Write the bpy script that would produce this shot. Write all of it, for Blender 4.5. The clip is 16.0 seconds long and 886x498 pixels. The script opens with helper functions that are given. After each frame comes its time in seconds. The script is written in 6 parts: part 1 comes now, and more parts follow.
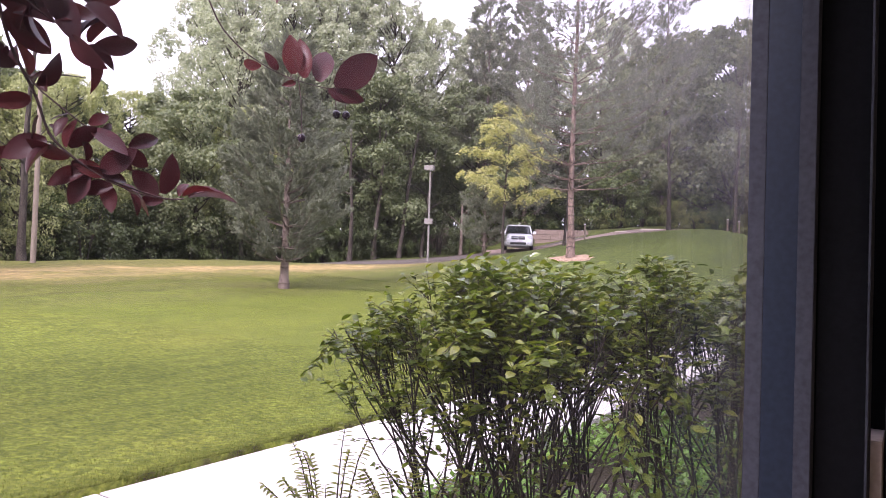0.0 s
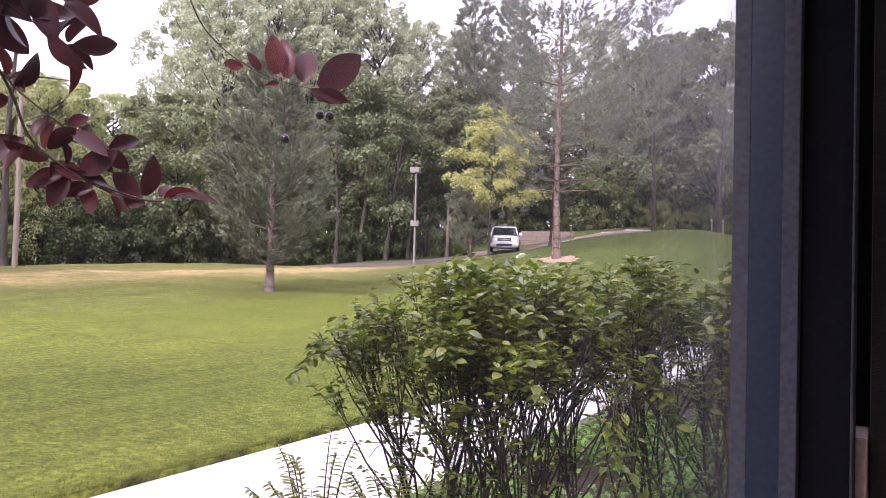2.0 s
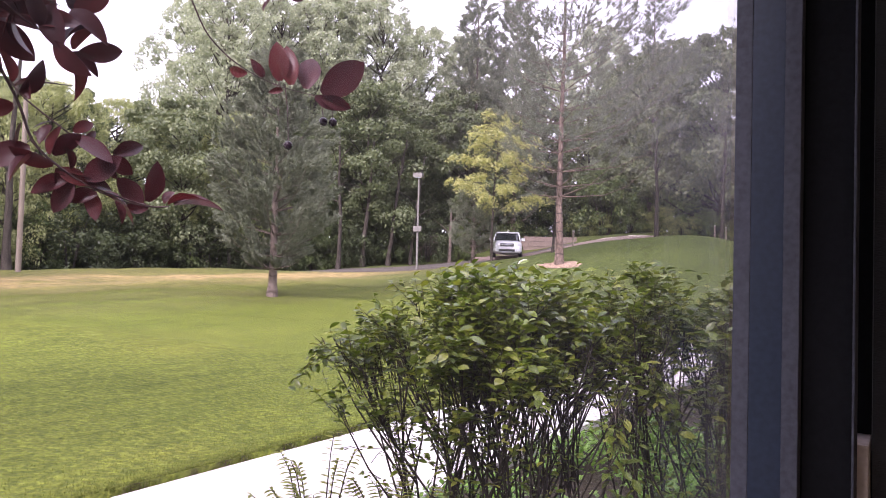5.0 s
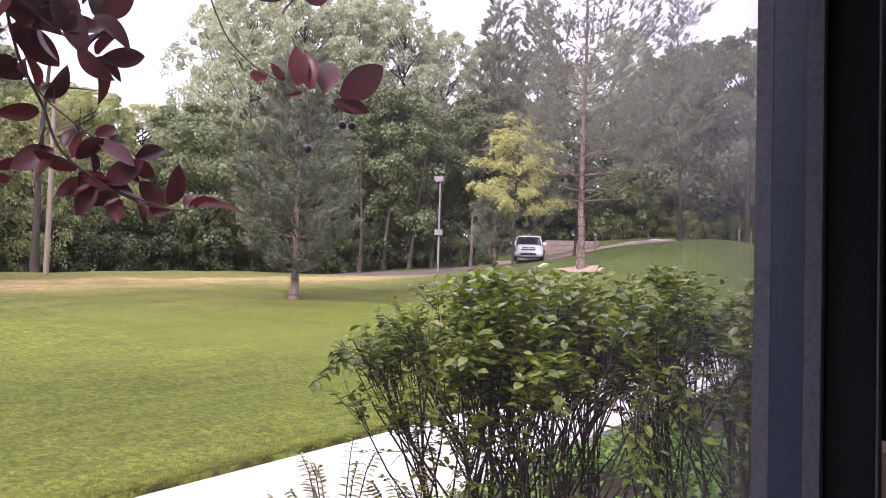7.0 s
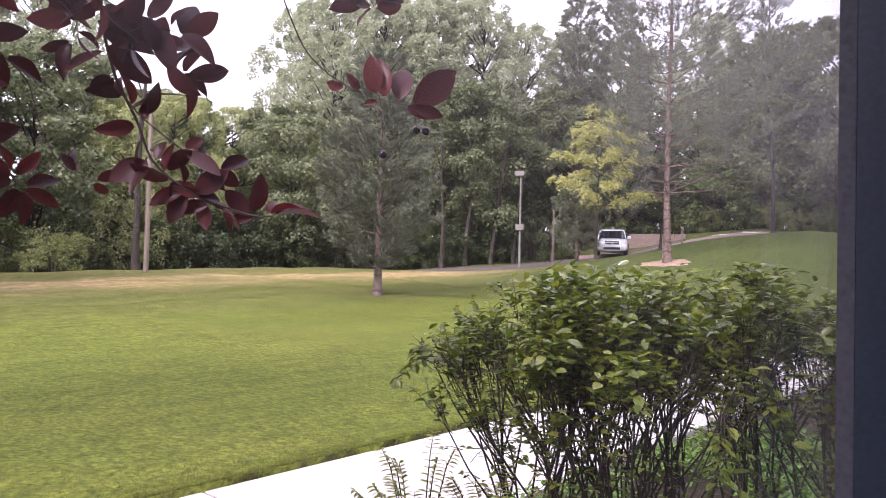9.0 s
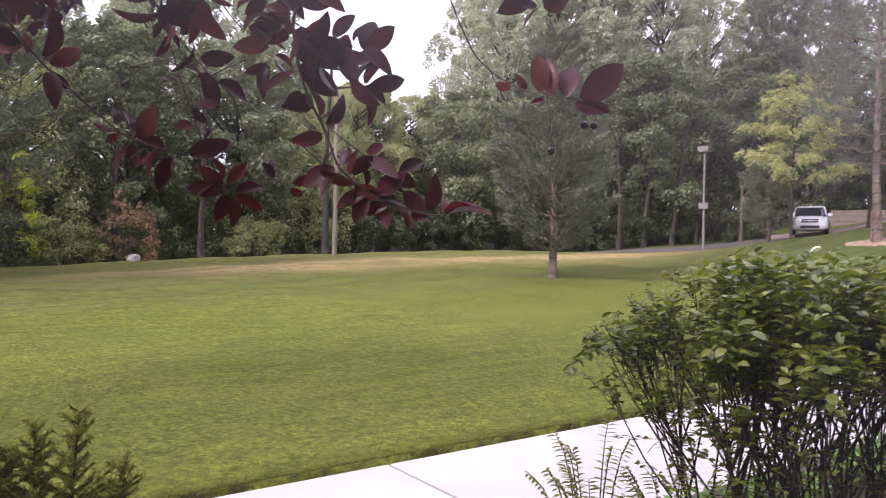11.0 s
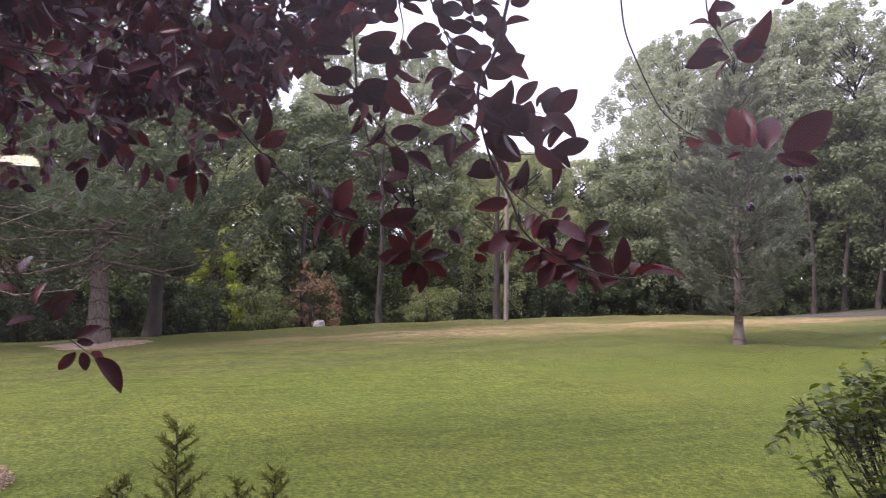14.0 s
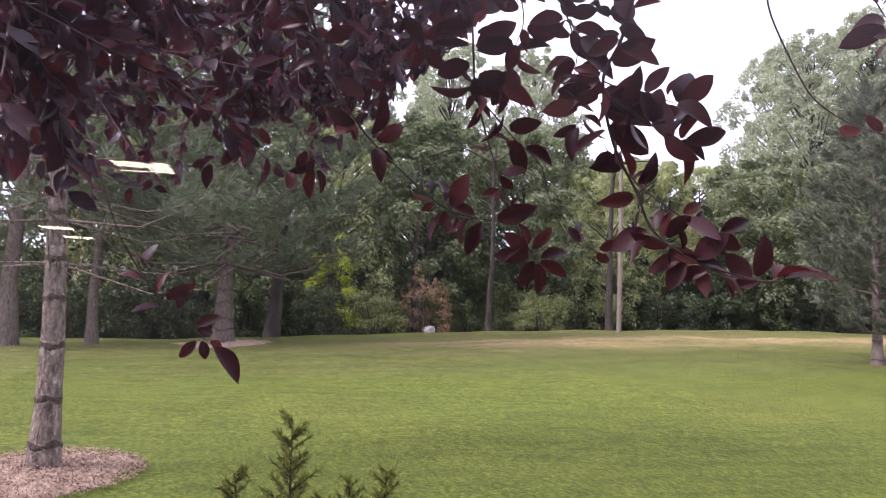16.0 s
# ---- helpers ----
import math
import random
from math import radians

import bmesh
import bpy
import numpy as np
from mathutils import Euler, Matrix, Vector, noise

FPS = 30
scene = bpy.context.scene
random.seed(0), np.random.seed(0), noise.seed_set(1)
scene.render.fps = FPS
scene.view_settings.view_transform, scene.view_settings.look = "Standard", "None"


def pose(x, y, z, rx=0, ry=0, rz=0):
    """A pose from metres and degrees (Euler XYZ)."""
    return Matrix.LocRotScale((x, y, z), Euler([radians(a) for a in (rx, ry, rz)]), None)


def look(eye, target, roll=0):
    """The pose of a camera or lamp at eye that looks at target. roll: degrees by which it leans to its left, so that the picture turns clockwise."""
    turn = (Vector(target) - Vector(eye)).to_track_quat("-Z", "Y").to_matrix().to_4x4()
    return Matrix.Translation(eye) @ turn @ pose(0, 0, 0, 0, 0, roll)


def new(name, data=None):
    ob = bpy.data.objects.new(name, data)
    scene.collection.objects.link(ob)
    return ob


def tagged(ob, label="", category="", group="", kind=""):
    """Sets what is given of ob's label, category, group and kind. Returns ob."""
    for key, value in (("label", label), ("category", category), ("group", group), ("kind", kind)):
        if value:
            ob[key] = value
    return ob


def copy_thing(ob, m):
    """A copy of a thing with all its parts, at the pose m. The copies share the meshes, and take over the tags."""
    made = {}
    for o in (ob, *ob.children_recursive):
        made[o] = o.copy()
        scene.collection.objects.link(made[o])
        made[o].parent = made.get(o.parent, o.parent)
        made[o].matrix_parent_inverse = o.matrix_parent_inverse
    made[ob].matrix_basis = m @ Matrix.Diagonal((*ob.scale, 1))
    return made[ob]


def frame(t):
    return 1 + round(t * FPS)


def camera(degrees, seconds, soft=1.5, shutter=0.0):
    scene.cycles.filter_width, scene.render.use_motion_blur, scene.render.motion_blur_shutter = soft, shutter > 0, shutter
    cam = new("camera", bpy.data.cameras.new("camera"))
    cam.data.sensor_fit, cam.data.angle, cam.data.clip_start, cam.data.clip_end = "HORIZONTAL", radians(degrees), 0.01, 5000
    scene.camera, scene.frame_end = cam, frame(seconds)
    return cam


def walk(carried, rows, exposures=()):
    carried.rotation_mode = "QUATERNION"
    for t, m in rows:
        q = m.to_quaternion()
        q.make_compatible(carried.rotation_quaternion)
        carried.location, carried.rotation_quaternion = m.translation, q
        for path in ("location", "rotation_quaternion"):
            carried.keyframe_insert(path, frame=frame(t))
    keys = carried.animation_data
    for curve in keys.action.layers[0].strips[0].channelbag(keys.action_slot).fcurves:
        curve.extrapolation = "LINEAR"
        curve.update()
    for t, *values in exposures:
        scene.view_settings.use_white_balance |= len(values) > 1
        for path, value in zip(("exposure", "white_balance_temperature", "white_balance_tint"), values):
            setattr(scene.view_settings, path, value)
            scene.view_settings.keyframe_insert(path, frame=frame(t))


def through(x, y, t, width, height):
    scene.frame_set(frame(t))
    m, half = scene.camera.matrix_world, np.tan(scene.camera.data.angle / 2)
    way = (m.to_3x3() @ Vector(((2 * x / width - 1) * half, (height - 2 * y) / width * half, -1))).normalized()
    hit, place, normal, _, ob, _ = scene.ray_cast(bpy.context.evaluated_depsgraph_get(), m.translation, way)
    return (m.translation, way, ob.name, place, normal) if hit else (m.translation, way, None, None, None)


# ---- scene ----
# The camera: held indoors close to a window, it turns slowly to the left.
cam = camera(62.7, 16.0, soft=0.6, shutter=0.4)
EYE = 1.5
ROWS = [
    (0.0, 0.0, 0.0, 0.0, 33.67, 1.05, -1.77),
    (0.5, 0.0001, 0.0005, 0.0001, 33.49, 1.12, -1.76),
    (1.0, 0.0003, 0.0026, 0.0003, 33.09, 1.04, -1.68),
    (1.5, -0.0007, 0.0032, -0.0016, 32.65, 1.12, -1.59),
    (2.0, -0.0019, 0.0058, -0.0018, 32.60, 1.23, -1.39),
    (2.5, -0.0011, 0.0032, -0.0013, 32.73, 1.34, -1.50),
    (3.0, -0.0011, 0.0045, -0.0021, 32.66, 1.44, -1.41),
    (3.5, -0.0006, 0.0039, -0.0022, 32.59, 1.45, -1.42),
    (6.0, 0.0004, 0.0032, 0.0006, 33.47, 1.73, -1.65),
    (6.5, 0.0001, 0.0035, -0.0007, 34.51, 1.56, -1.51),
    (7.0, 0.0040, 0.0067, -0.0010, 34.48, 1.89, -1.69),
    (7.5, 0.0056, 0.0074, -0.0013, 36.49, 1.37, -1.20),
    (8.0, 0.0028, 0.0109, -0.0015, 37.83, 1.46, -0.86),
    (8.6, 0.0115, 0.0080, 0.0045, 39.55, 1.40, -1.02),
    (9.3, 0.0290, 0.0000, 0.0160, 42.10, 1.32, -1.65),
    (9.9, 0.0440, -0.0075, 0.0260, 44.40, 1.32, -2.20),
    (10.3, 0.0520, -0.0115, 0.0310, 46.10, 1.40, -2.37),
    (10.5, 0.0541, -0.0125, 0.0317, 50.00, 1.59, -2.37),
    (11.0, 0.0546, -0.0147, 0.0324, 54.62, -0.34, -0.81),
    (11.5, 0.0370, -0.0138, 0.0305, 58.90, 0.34, -0.18),
    (12.0, 0.0469, -0.0123, 0.0364, 63.80, 2.44, -0.49),
    (12.5, 0.0490, -0.0192, 0.0320, 61.57, 4.08, -0.78),
    (13.0, 0.0402, -0.0193, 0.0331, 63.19, 4.23, -0.25),
    (13.5, 0.0368, -0.0247, 0.0274, 65.05, 3.86, -0.11),
    (14.0, 0.0268, -0.0278, 0.0324, 67.99, 4.64, -0.46),
    (14.5, 0.0296, -0.0334, 0.0329, 69.61, 4.59, -0.85),
    (15.0, 0.0172, -0.0182, 0.0248, 70.54, 4.39, -1.82),
    (15.5, -0.0085, -0.0223, 0.0193, 73.97, 3.64, -2.01),
    (16.0, -0.0230, -0.0228, 0.0184, 76.57, 5.11, -1.94),
]
walk(cam, [(t, pose(x, y, EYE + z, 90 + pitch, roll, yaw)) for t, x, y, z, yaw, pitch, roll in ROWS],
     exposures=[(0.0, 1.26, 5900, 38.5), (8.0, 1.18, 5900, 37.5), (10.5, 0.88, 5960, 34.5), (12.5, 0.75, 5760, 34.5), (14.5, 0.74, 5730, 34.5), (16.0, 0.9, 5700, 33)])

# ---------------------------------------------------------------- light
SUN_AZ, SUN_EL = 273.0, 42.0      # degrees, counter-clockwise from +x; height over the horizon
SKY, SUN = 0.07, 3.2

world = bpy.data.worlds.new("overcast_sky")
scene.world = world
world.use_nodes = True
wn, wl = world.node_tree.nodes, world.node_tree.links
wn.clear()
w_out = wn.new("ShaderNodeOutputWorld")
w_bg = wn.new("ShaderNodeBackground")
w_sky = wn.new("ShaderNodeTexSky")
w_sky.sky_type = "NISHITA"
w_sky.sun_disc = False
w_sky.sun_elevation = radians(SUN_EL)
w_sky.sun_rotation = radians(90 - SUN_AZ)
w_sky.dust_density, w_sky.air_density = 6.0, 1.0
w_veil = wn.new("ShaderNodeMixRGB")          # thin high cloud whitens the blue sky
w_veil.inputs[0].default_value = 0.82
w_veil.inputs[2].default_value = (20.0, 20.2, 20.6, 1)
wl.new(w_sky.outputs[0], w_veil.inputs[1])
wl.new(w_veil.outputs[0], w_bg.inputs[0])
w_bg.inputs[1].default_value = SKY
wl.new(w_bg.outputs[0], w_out.inputs[0])

sun_data = bpy.data.lights.new("sun", "SUN")
sun_data.energy, sun_data.angle, sun_data.color = SUN, radians(16), (1.0, 0.94, 0.84)
sun = new("sun", sun_data)
_a, _e = radians(SUN_AZ), radians(SUN_EL)
sun.matrix_world = look((40 * math.cos(_a) * math.cos(_e), 40 * math.sin(_a) * math.cos(_e), 40 * math.sin(_e)), (0, 0, 0))


# ---------------------------------------------------------------- materials
def mat(name, rough=0.6, metal=0.0, spec=0.5):
    m = bpy.data.materials.new(name)
    m.use_nodes = True
    b = m.node_tree.nodes["Principled BSDF"]
    b.inputs["Roughness"].default_value = rough
    b.inputs["Metallic"].default_value = metal
    b.inputs["Specular IOR Level"].default_value = spec
    return m, m.node_tree.nodes, m.node_tree.links, b


def ramp(nodes, links, source, stops):
    r = nodes.new("ShaderNodeValToRGB")
    e = r.color_ramp.elements
    e.remove(e[1])
    e[0].position, e[0].color = stops[0][0], (*stops[0][1], 1)
    for p, c in stops[1:]:
        e.new(p).color = (*c, 1)
    links.new(source, r.inputs[0])
    return r.outputs[0]


def noise_at(nodes, links, scale, detail=4.0, coords="Object", stretch=None):
    tc = nodes.new("ShaderNodeTexCoord")
    n = nodes.new("ShaderNodeTexNoise")
    n.inputs["Scale"].default_value, n.inputs["Detail"].default_value = scale, detail
    if stretch:
        mp = nodes.new("ShaderNodeMapping")
        mp.inputs["Scale"].default_value = stretch
        links.new(tc.outputs[coords], mp.inputs[0])
        links.new(mp.outputs[0], n.inputs["Vector"])
    else:
        links.new(tc.outputs[coords], n.inputs["Vector"])
    return n.outputs[0]


def mixed(nodes, links, kind, fac, a, b):
    m = nodes.new("ShaderNodeMixRGB")
    m.blend_type = kind
    for sock, v in zip(m.inputs, (fac, a, b)):
        if isinstance(v, bpy.types.NodeSocket):
            links.new(v, sock)
        elif isinstance(v, (int, float)):
            sock.default_value = v
        else:
            sock.default_value = (*v, 1)
    return m.outputs[0]


def bumped(nodes, links, bsdf, height, strength=0.3, distance=0.02):
    b = nodes.new("ShaderNodeBump")
    b.inputs["Strength"].default_value, b.inputs["Distance"].default_value = strength, distance
    links.new(height, b.inputs["Height"])
    links.new(b.outputs[0], bsdf.inputs["Normal"])


def surface(name, dark, light, scale, rough=0.7, fine=None, bump=0.2, metal=0.0, stretch=None, spec=0.5):
    """Colour that wanders between two tones at two scales, with relief."""
    m, n, l, b = mat(name, rough, metal, spec)
    big = noise_at(n, l, scale, 5, stretch=stretch)
    col = ramp(n, l, big, [(0.3, dark), (0.7, light)])
    small = noise_at(n, l, fine or scale * 9, 6, stretch=stretch)
    col = mixed(n, l, "OVERLAY", 0.45, col, ramp(n, l, small, [(0.3, (0.3,) * 3), (0.7, (0.7,) * 3)]))
    l.new(col, b.inputs["Base Color"])
    if bump:
        bumped(n, l, b, small, bump, 0.01)
    return m


def foliage(name, tones, through=0.35, rough=0.5, back=None, spec=0.4):
    """Leaf: each leaf has its own tone; some light shines through it."""
    m, n, l, b = mat(name, rough, 0.0, spec)
    g = n.new("ShaderNodeNewGeometry")
    col = ramp(n, l, g.outputs["Random Per Island"], [(i / max(1, len(tones) - 1), t) for i, t in enumerate(tones)])
    patch = noise_at(n, l, 0.7, 3)
    col = mixed(n, l, "MULTIPLY", 0.5, col, ramp(n, l, patch, [(0.3, (0.62,) * 3), (0.7, (1.0,) * 3)]))
    l.new(col, b.inputs["Base Color"])
    tr = n.new("ShaderNodeBsdfTranslucent")
    tcol = mixed(n, l, "MULTIPLY", 1.0, col, back or (1.2, 1.25, 0.88))
    l.new(tcol, tr.inputs[0])
    mx = n.new("ShaderNodeMixShader")
    mx.inputs[0].default_value = through
    l.new(b.outputs[0], mx.inputs[1])
    l.new(tr.outputs[0], mx.inputs[2])
    l.new(mx.outputs[0], n["Material Output"].inputs[0])
    return m


def leaf_object_mat(name, tones, through, rough, back, spec=0.5):
    """Leaf that is an object of its own: tone by Object Info, veins by noise."""
    m, n, l, b = mat(name, rough, 0.0, spec)
    oi = n.new("ShaderNodeObjectInfo")
    col = ramp(n, l, oi.outputs["Random"], [(i / max(1, len(tones) - 1), t) for i, t in enumerate(tones)])
    v = noise_at(n, l, 90, 3, stretch=(1, 0.35, 1))
    col = mixed(n, l, "MULTIPLY", 0.6, col, ramp(n, l, v, [(0.3, (0.6,) * 3), (0.7, (1.1,) * 3)]))
    l.new(col, b.inputs["Base Color"])
    bumped(n, l, b, v, 0.25, 0.002)
    tr = n.new("ShaderNodeBsdfTranslucent")
    l.new(mixed(n, l, "MULTIPLY", 1.0, col, back), tr.inputs[0])
    mx = n.new("ShaderNodeMixShader")
    mx.inputs[0].default_value = through
    l.new(b.outputs[0], mx.inputs[1])
    l.new(tr.outputs[0], mx.inputs[2])
    l.new(mx.outputs[0], n["Material Output"].inputs[0])
    return m


def lawn_material():
    """Mown turf: greener near the walk, olive on the rise, a worn dry strip under the crest."""
    m, n, l, b = mat("lawn", 0.9, 0.0, 0.15)
    tc = n.new("ShaderNodeTexCoord")
    sep = n.new("ShaderNodeSeparateXYZ")
    l.new(tc.outputs["Object"], sep.inputs[0])

    def times(*socks):
        out = socks[0]
        for s in socks[1:]:
            out = mixed(n, l, "MULTIPLY", 1.0, out, s)
        return out

    big = noise_at(n, l, 0.22, 4)
    col = ramp(n, l, big, [(0.3, (0.091, 0.116, 0.0165)), (0.55, (0.1, 0.122, 0.018)), (0.75, (0.116, 0.13, 0.022))])
    # thin, olive turf on the rise below the crest, in bands along the slope
    thin = ramp(n, l, scaled(n, l, sep.outputs["X"], -22, -11), [(0.0, (0.9,) * 3), (0.5, (0.85,) * 3), (0.72, (0, 0, 0))])
    bands = ramp(n, l, noise_at(n, l, 0.6, 5, stretch=(2.4, 0.25, 1)), [(0.35, (0.25,) * 3), (0.6, (1.0,) * 3)])
    col = mixed(n, l, "MIX", times(thin, bands), col, (0.092, 0.094, 0.03))
    mid = noise_at(n, l, 2.4, 6, stretch=(1.0, 0.5, 1))
    # shade on the far hill, put into the turf as a darker green
    hill_shade = ramp(n, l, scaled(n, l, sep.outputs["Y"], 20, 30), [(0, (0, 0, 0)), (1, (0.8,) * 3)])
    col = mixed(n, l, "MIX", times(hill_shade, ramp(n, l, mid, [(0.3, (0.6,) * 3), (0.7, (1, 1, 1))])), col, (0.052, 0.074, 0.027))
    # a worn, dry strip along the crest of the lawn
    wob = noise_at(n, l, 0.16, 3)
    ma = n.new("ShaderNodeMath"); ma.operation = "MULTIPLY_ADD"
    l.new(wob, ma.inputs[0]); ma.inputs[1].default_value = 3.0
    l.new(sep.outputs["X"], ma.inputs[2])
    strip = ramp(n, l, scaled(n, l, ma.outputs[0], -24.5, -16.5),
                 [(0.0, (0.12,) * 3), (0.24, (0.2,) * 3), (0.34, (1, 1, 1)), (0.56, (0.95,) * 3), (0.66, (0.35,) * 3), (0.95, (0, 0, 0))])
    patch = ramp(n, l, noise_at(n, l, 0.5, 5, stretch=(1.6, 0.5, 1)), [(0.26, (0.25,) * 3), (0.52, (1, 1, 1))])
    far = ramp(n, l, scaled(n, l, sep.outputs["Y"], 26, 34), [(0, (1, 1, 1)), (1, (0.1,) * 3)])
    near = ramp(n, l, scaled(n, l, sep.outputs["Y"], 1, 8), [(0, (0.12,) * 3), (1, (1, 1, 1))])
    worn = ramp(n, l, noise_at(n, l, 3.5, 6, stretch=(1.5, 0.5, 1)), [(0.3, (0.4,) * 3), (0.55, (1, 1, 1))])
    col = mixed(n, l, "MIX", times(strip, patch, far, near, worn), col, (0.29, 0.215, 0.108))
    # tufts, clumps and mowing streaks over all of it
    col = mixed(n, l, "OVERLAY", 0.26, col, ramp(n, l, mid, [(0.3, (0.3, 0.35, 0.3)), (0.68, (0.68, 0.62, 0.6))]))
    fine = noise_at(n, l, 24, 6)
    col = mixed(n, l, "OVERLAY", 0.78, col, ramp(n, l, fine, [(0.32, (0.22, 0.25, 0.22)), (0.68, (0.8, 0.76, 0.7))]))
    streak = ramp(n, l, noise_at(n, l, 1.1, 6, stretch=(3.4, 0.3, 1)), [(0.36, (0.36, 0.38, 0.4)), (0.66, (0.64, 0.61, 0.56))])
    col = mixed(n, l, "OVERLAY", 0.36, col, streak)
    clump = ramp(n, l, noise_at(n, l, 13.0, 5, stretch=(0.7, 1.0, 1)), [(0.4, (0.3, 0.31, 0.32)), (0.6, (0.7, 0.68, 0.66))])
    col = mixed(n, l, "OVERLAY", 0.46, col, clump)
    coarse = ramp(n, l, noise_at(n, l, 4.5, 5), [(0.36, (0.33, 0.34, 0.34)), (0.62, (0.65, 0.65, 0.62))])
    away = ramp(n, l, scaled(n, l, sep.outputs["X"], -18, -10), [(0, (0.7,) * 3), (1, (0.15,) * 3)])
    col = mixed(n, l, "OVERLAY", away, col, coarse)
    # short dark dashes where the mower has turned the turf
    dash = ramp(n, l, noise_at(n, l, 3.0, 5, stretch=(1.3, 0.4, 1)), [(0.5, (1, 1, 1)), (0.66, (0.62, 0.66, 0.6))])
    col = mixed(n, l, "MULTIPLY", 0.5, col, dash)
    # two thin dark lines below the dry strip
    edge_x = n.new("ShaderNodeMath"); edge_x.operation = "MULTIPLY_ADD"
    l.new(noise_at(n, l, 0.3, 4), edge_x.inputs[0]); edge_x.inputs[1].default_value = 1.6
    l.new(sep.outputs["X"], edge_x.inputs[2])
    lines = ramp(n, l, scaled(n, l, edge_x.outputs[0], -18.5, -14.5),
                 [(0.0, (1, 1, 1)), (0.14, (0.72, 0.72, 0.68)), (0.3, (0.98,) * 3), (0.46, (1, 1, 1)), (0.58, (0.7, 0.71, 0.66)), (0.72, (1, 1, 1))])
    col = mixed(n, l, "MULTIPLY", ramp(n, l, noise_at(n, l, 0.7, 5, stretch=(1.0, 0.4, 1)), [(0.35, (0.15,) * 3), (0.55, (0.9,) * 3)]), col, lines)
    # beyond the lawn: bare earth and litter under the trees
    edge = n.new("ShaderNodeMath"); edge.operation = "MULTIPLY_ADD"
    l.new(wob, edge.inputs[0]); edge.inputs[1].default_value = 2.0
    l.new(sep.outputs["X"], edge.inputs[2])
    soil = ramp(n, l, scaled(n, l, edge.outputs[0], -32.5, -31.0), [(0, (1, 1, 1)), (1, (0, 0, 0))])
    col = mixed(n, l, "MIX", soil, col, (0.06, 0.052, 0.03))
    # a strip of bare soil where the turf meets the walk
    rag = n.new("ShaderNodeMath"); rag.operation = "MULTIPLY_ADD"
    l.new(noise_at(n, l, 6.0, 4), rag.inputs[0]); rag.inputs[1].default_value = 0.22
    l.new(sep.outputs["X"], rag.inputs[2])
    bed = ramp(n, l, scaled(n, l, rag.outputs[0], -4.35, -4.31), [(0, (0, 0, 0)), (1, (1, 1, 1))])
    col = mixed(n, l, "MIX", bed, col, (0.03, 0.024, 0.015))
    l.new(col, b.inputs["Base Color"])
    bumped(n, l, b, mixed(n, l, "MIX", 0.5, fine, clump), 0.8, 0.05)
    return m


def scaled(n, l, v, lo, hi):
    k = n.new("ShaderNodeMapRange")
    k.inputs["From Min"].default_value, k.inputs["From Max"].default_value = lo, hi
    l.new(v, k.inputs[0])
    return k.outputs[0]


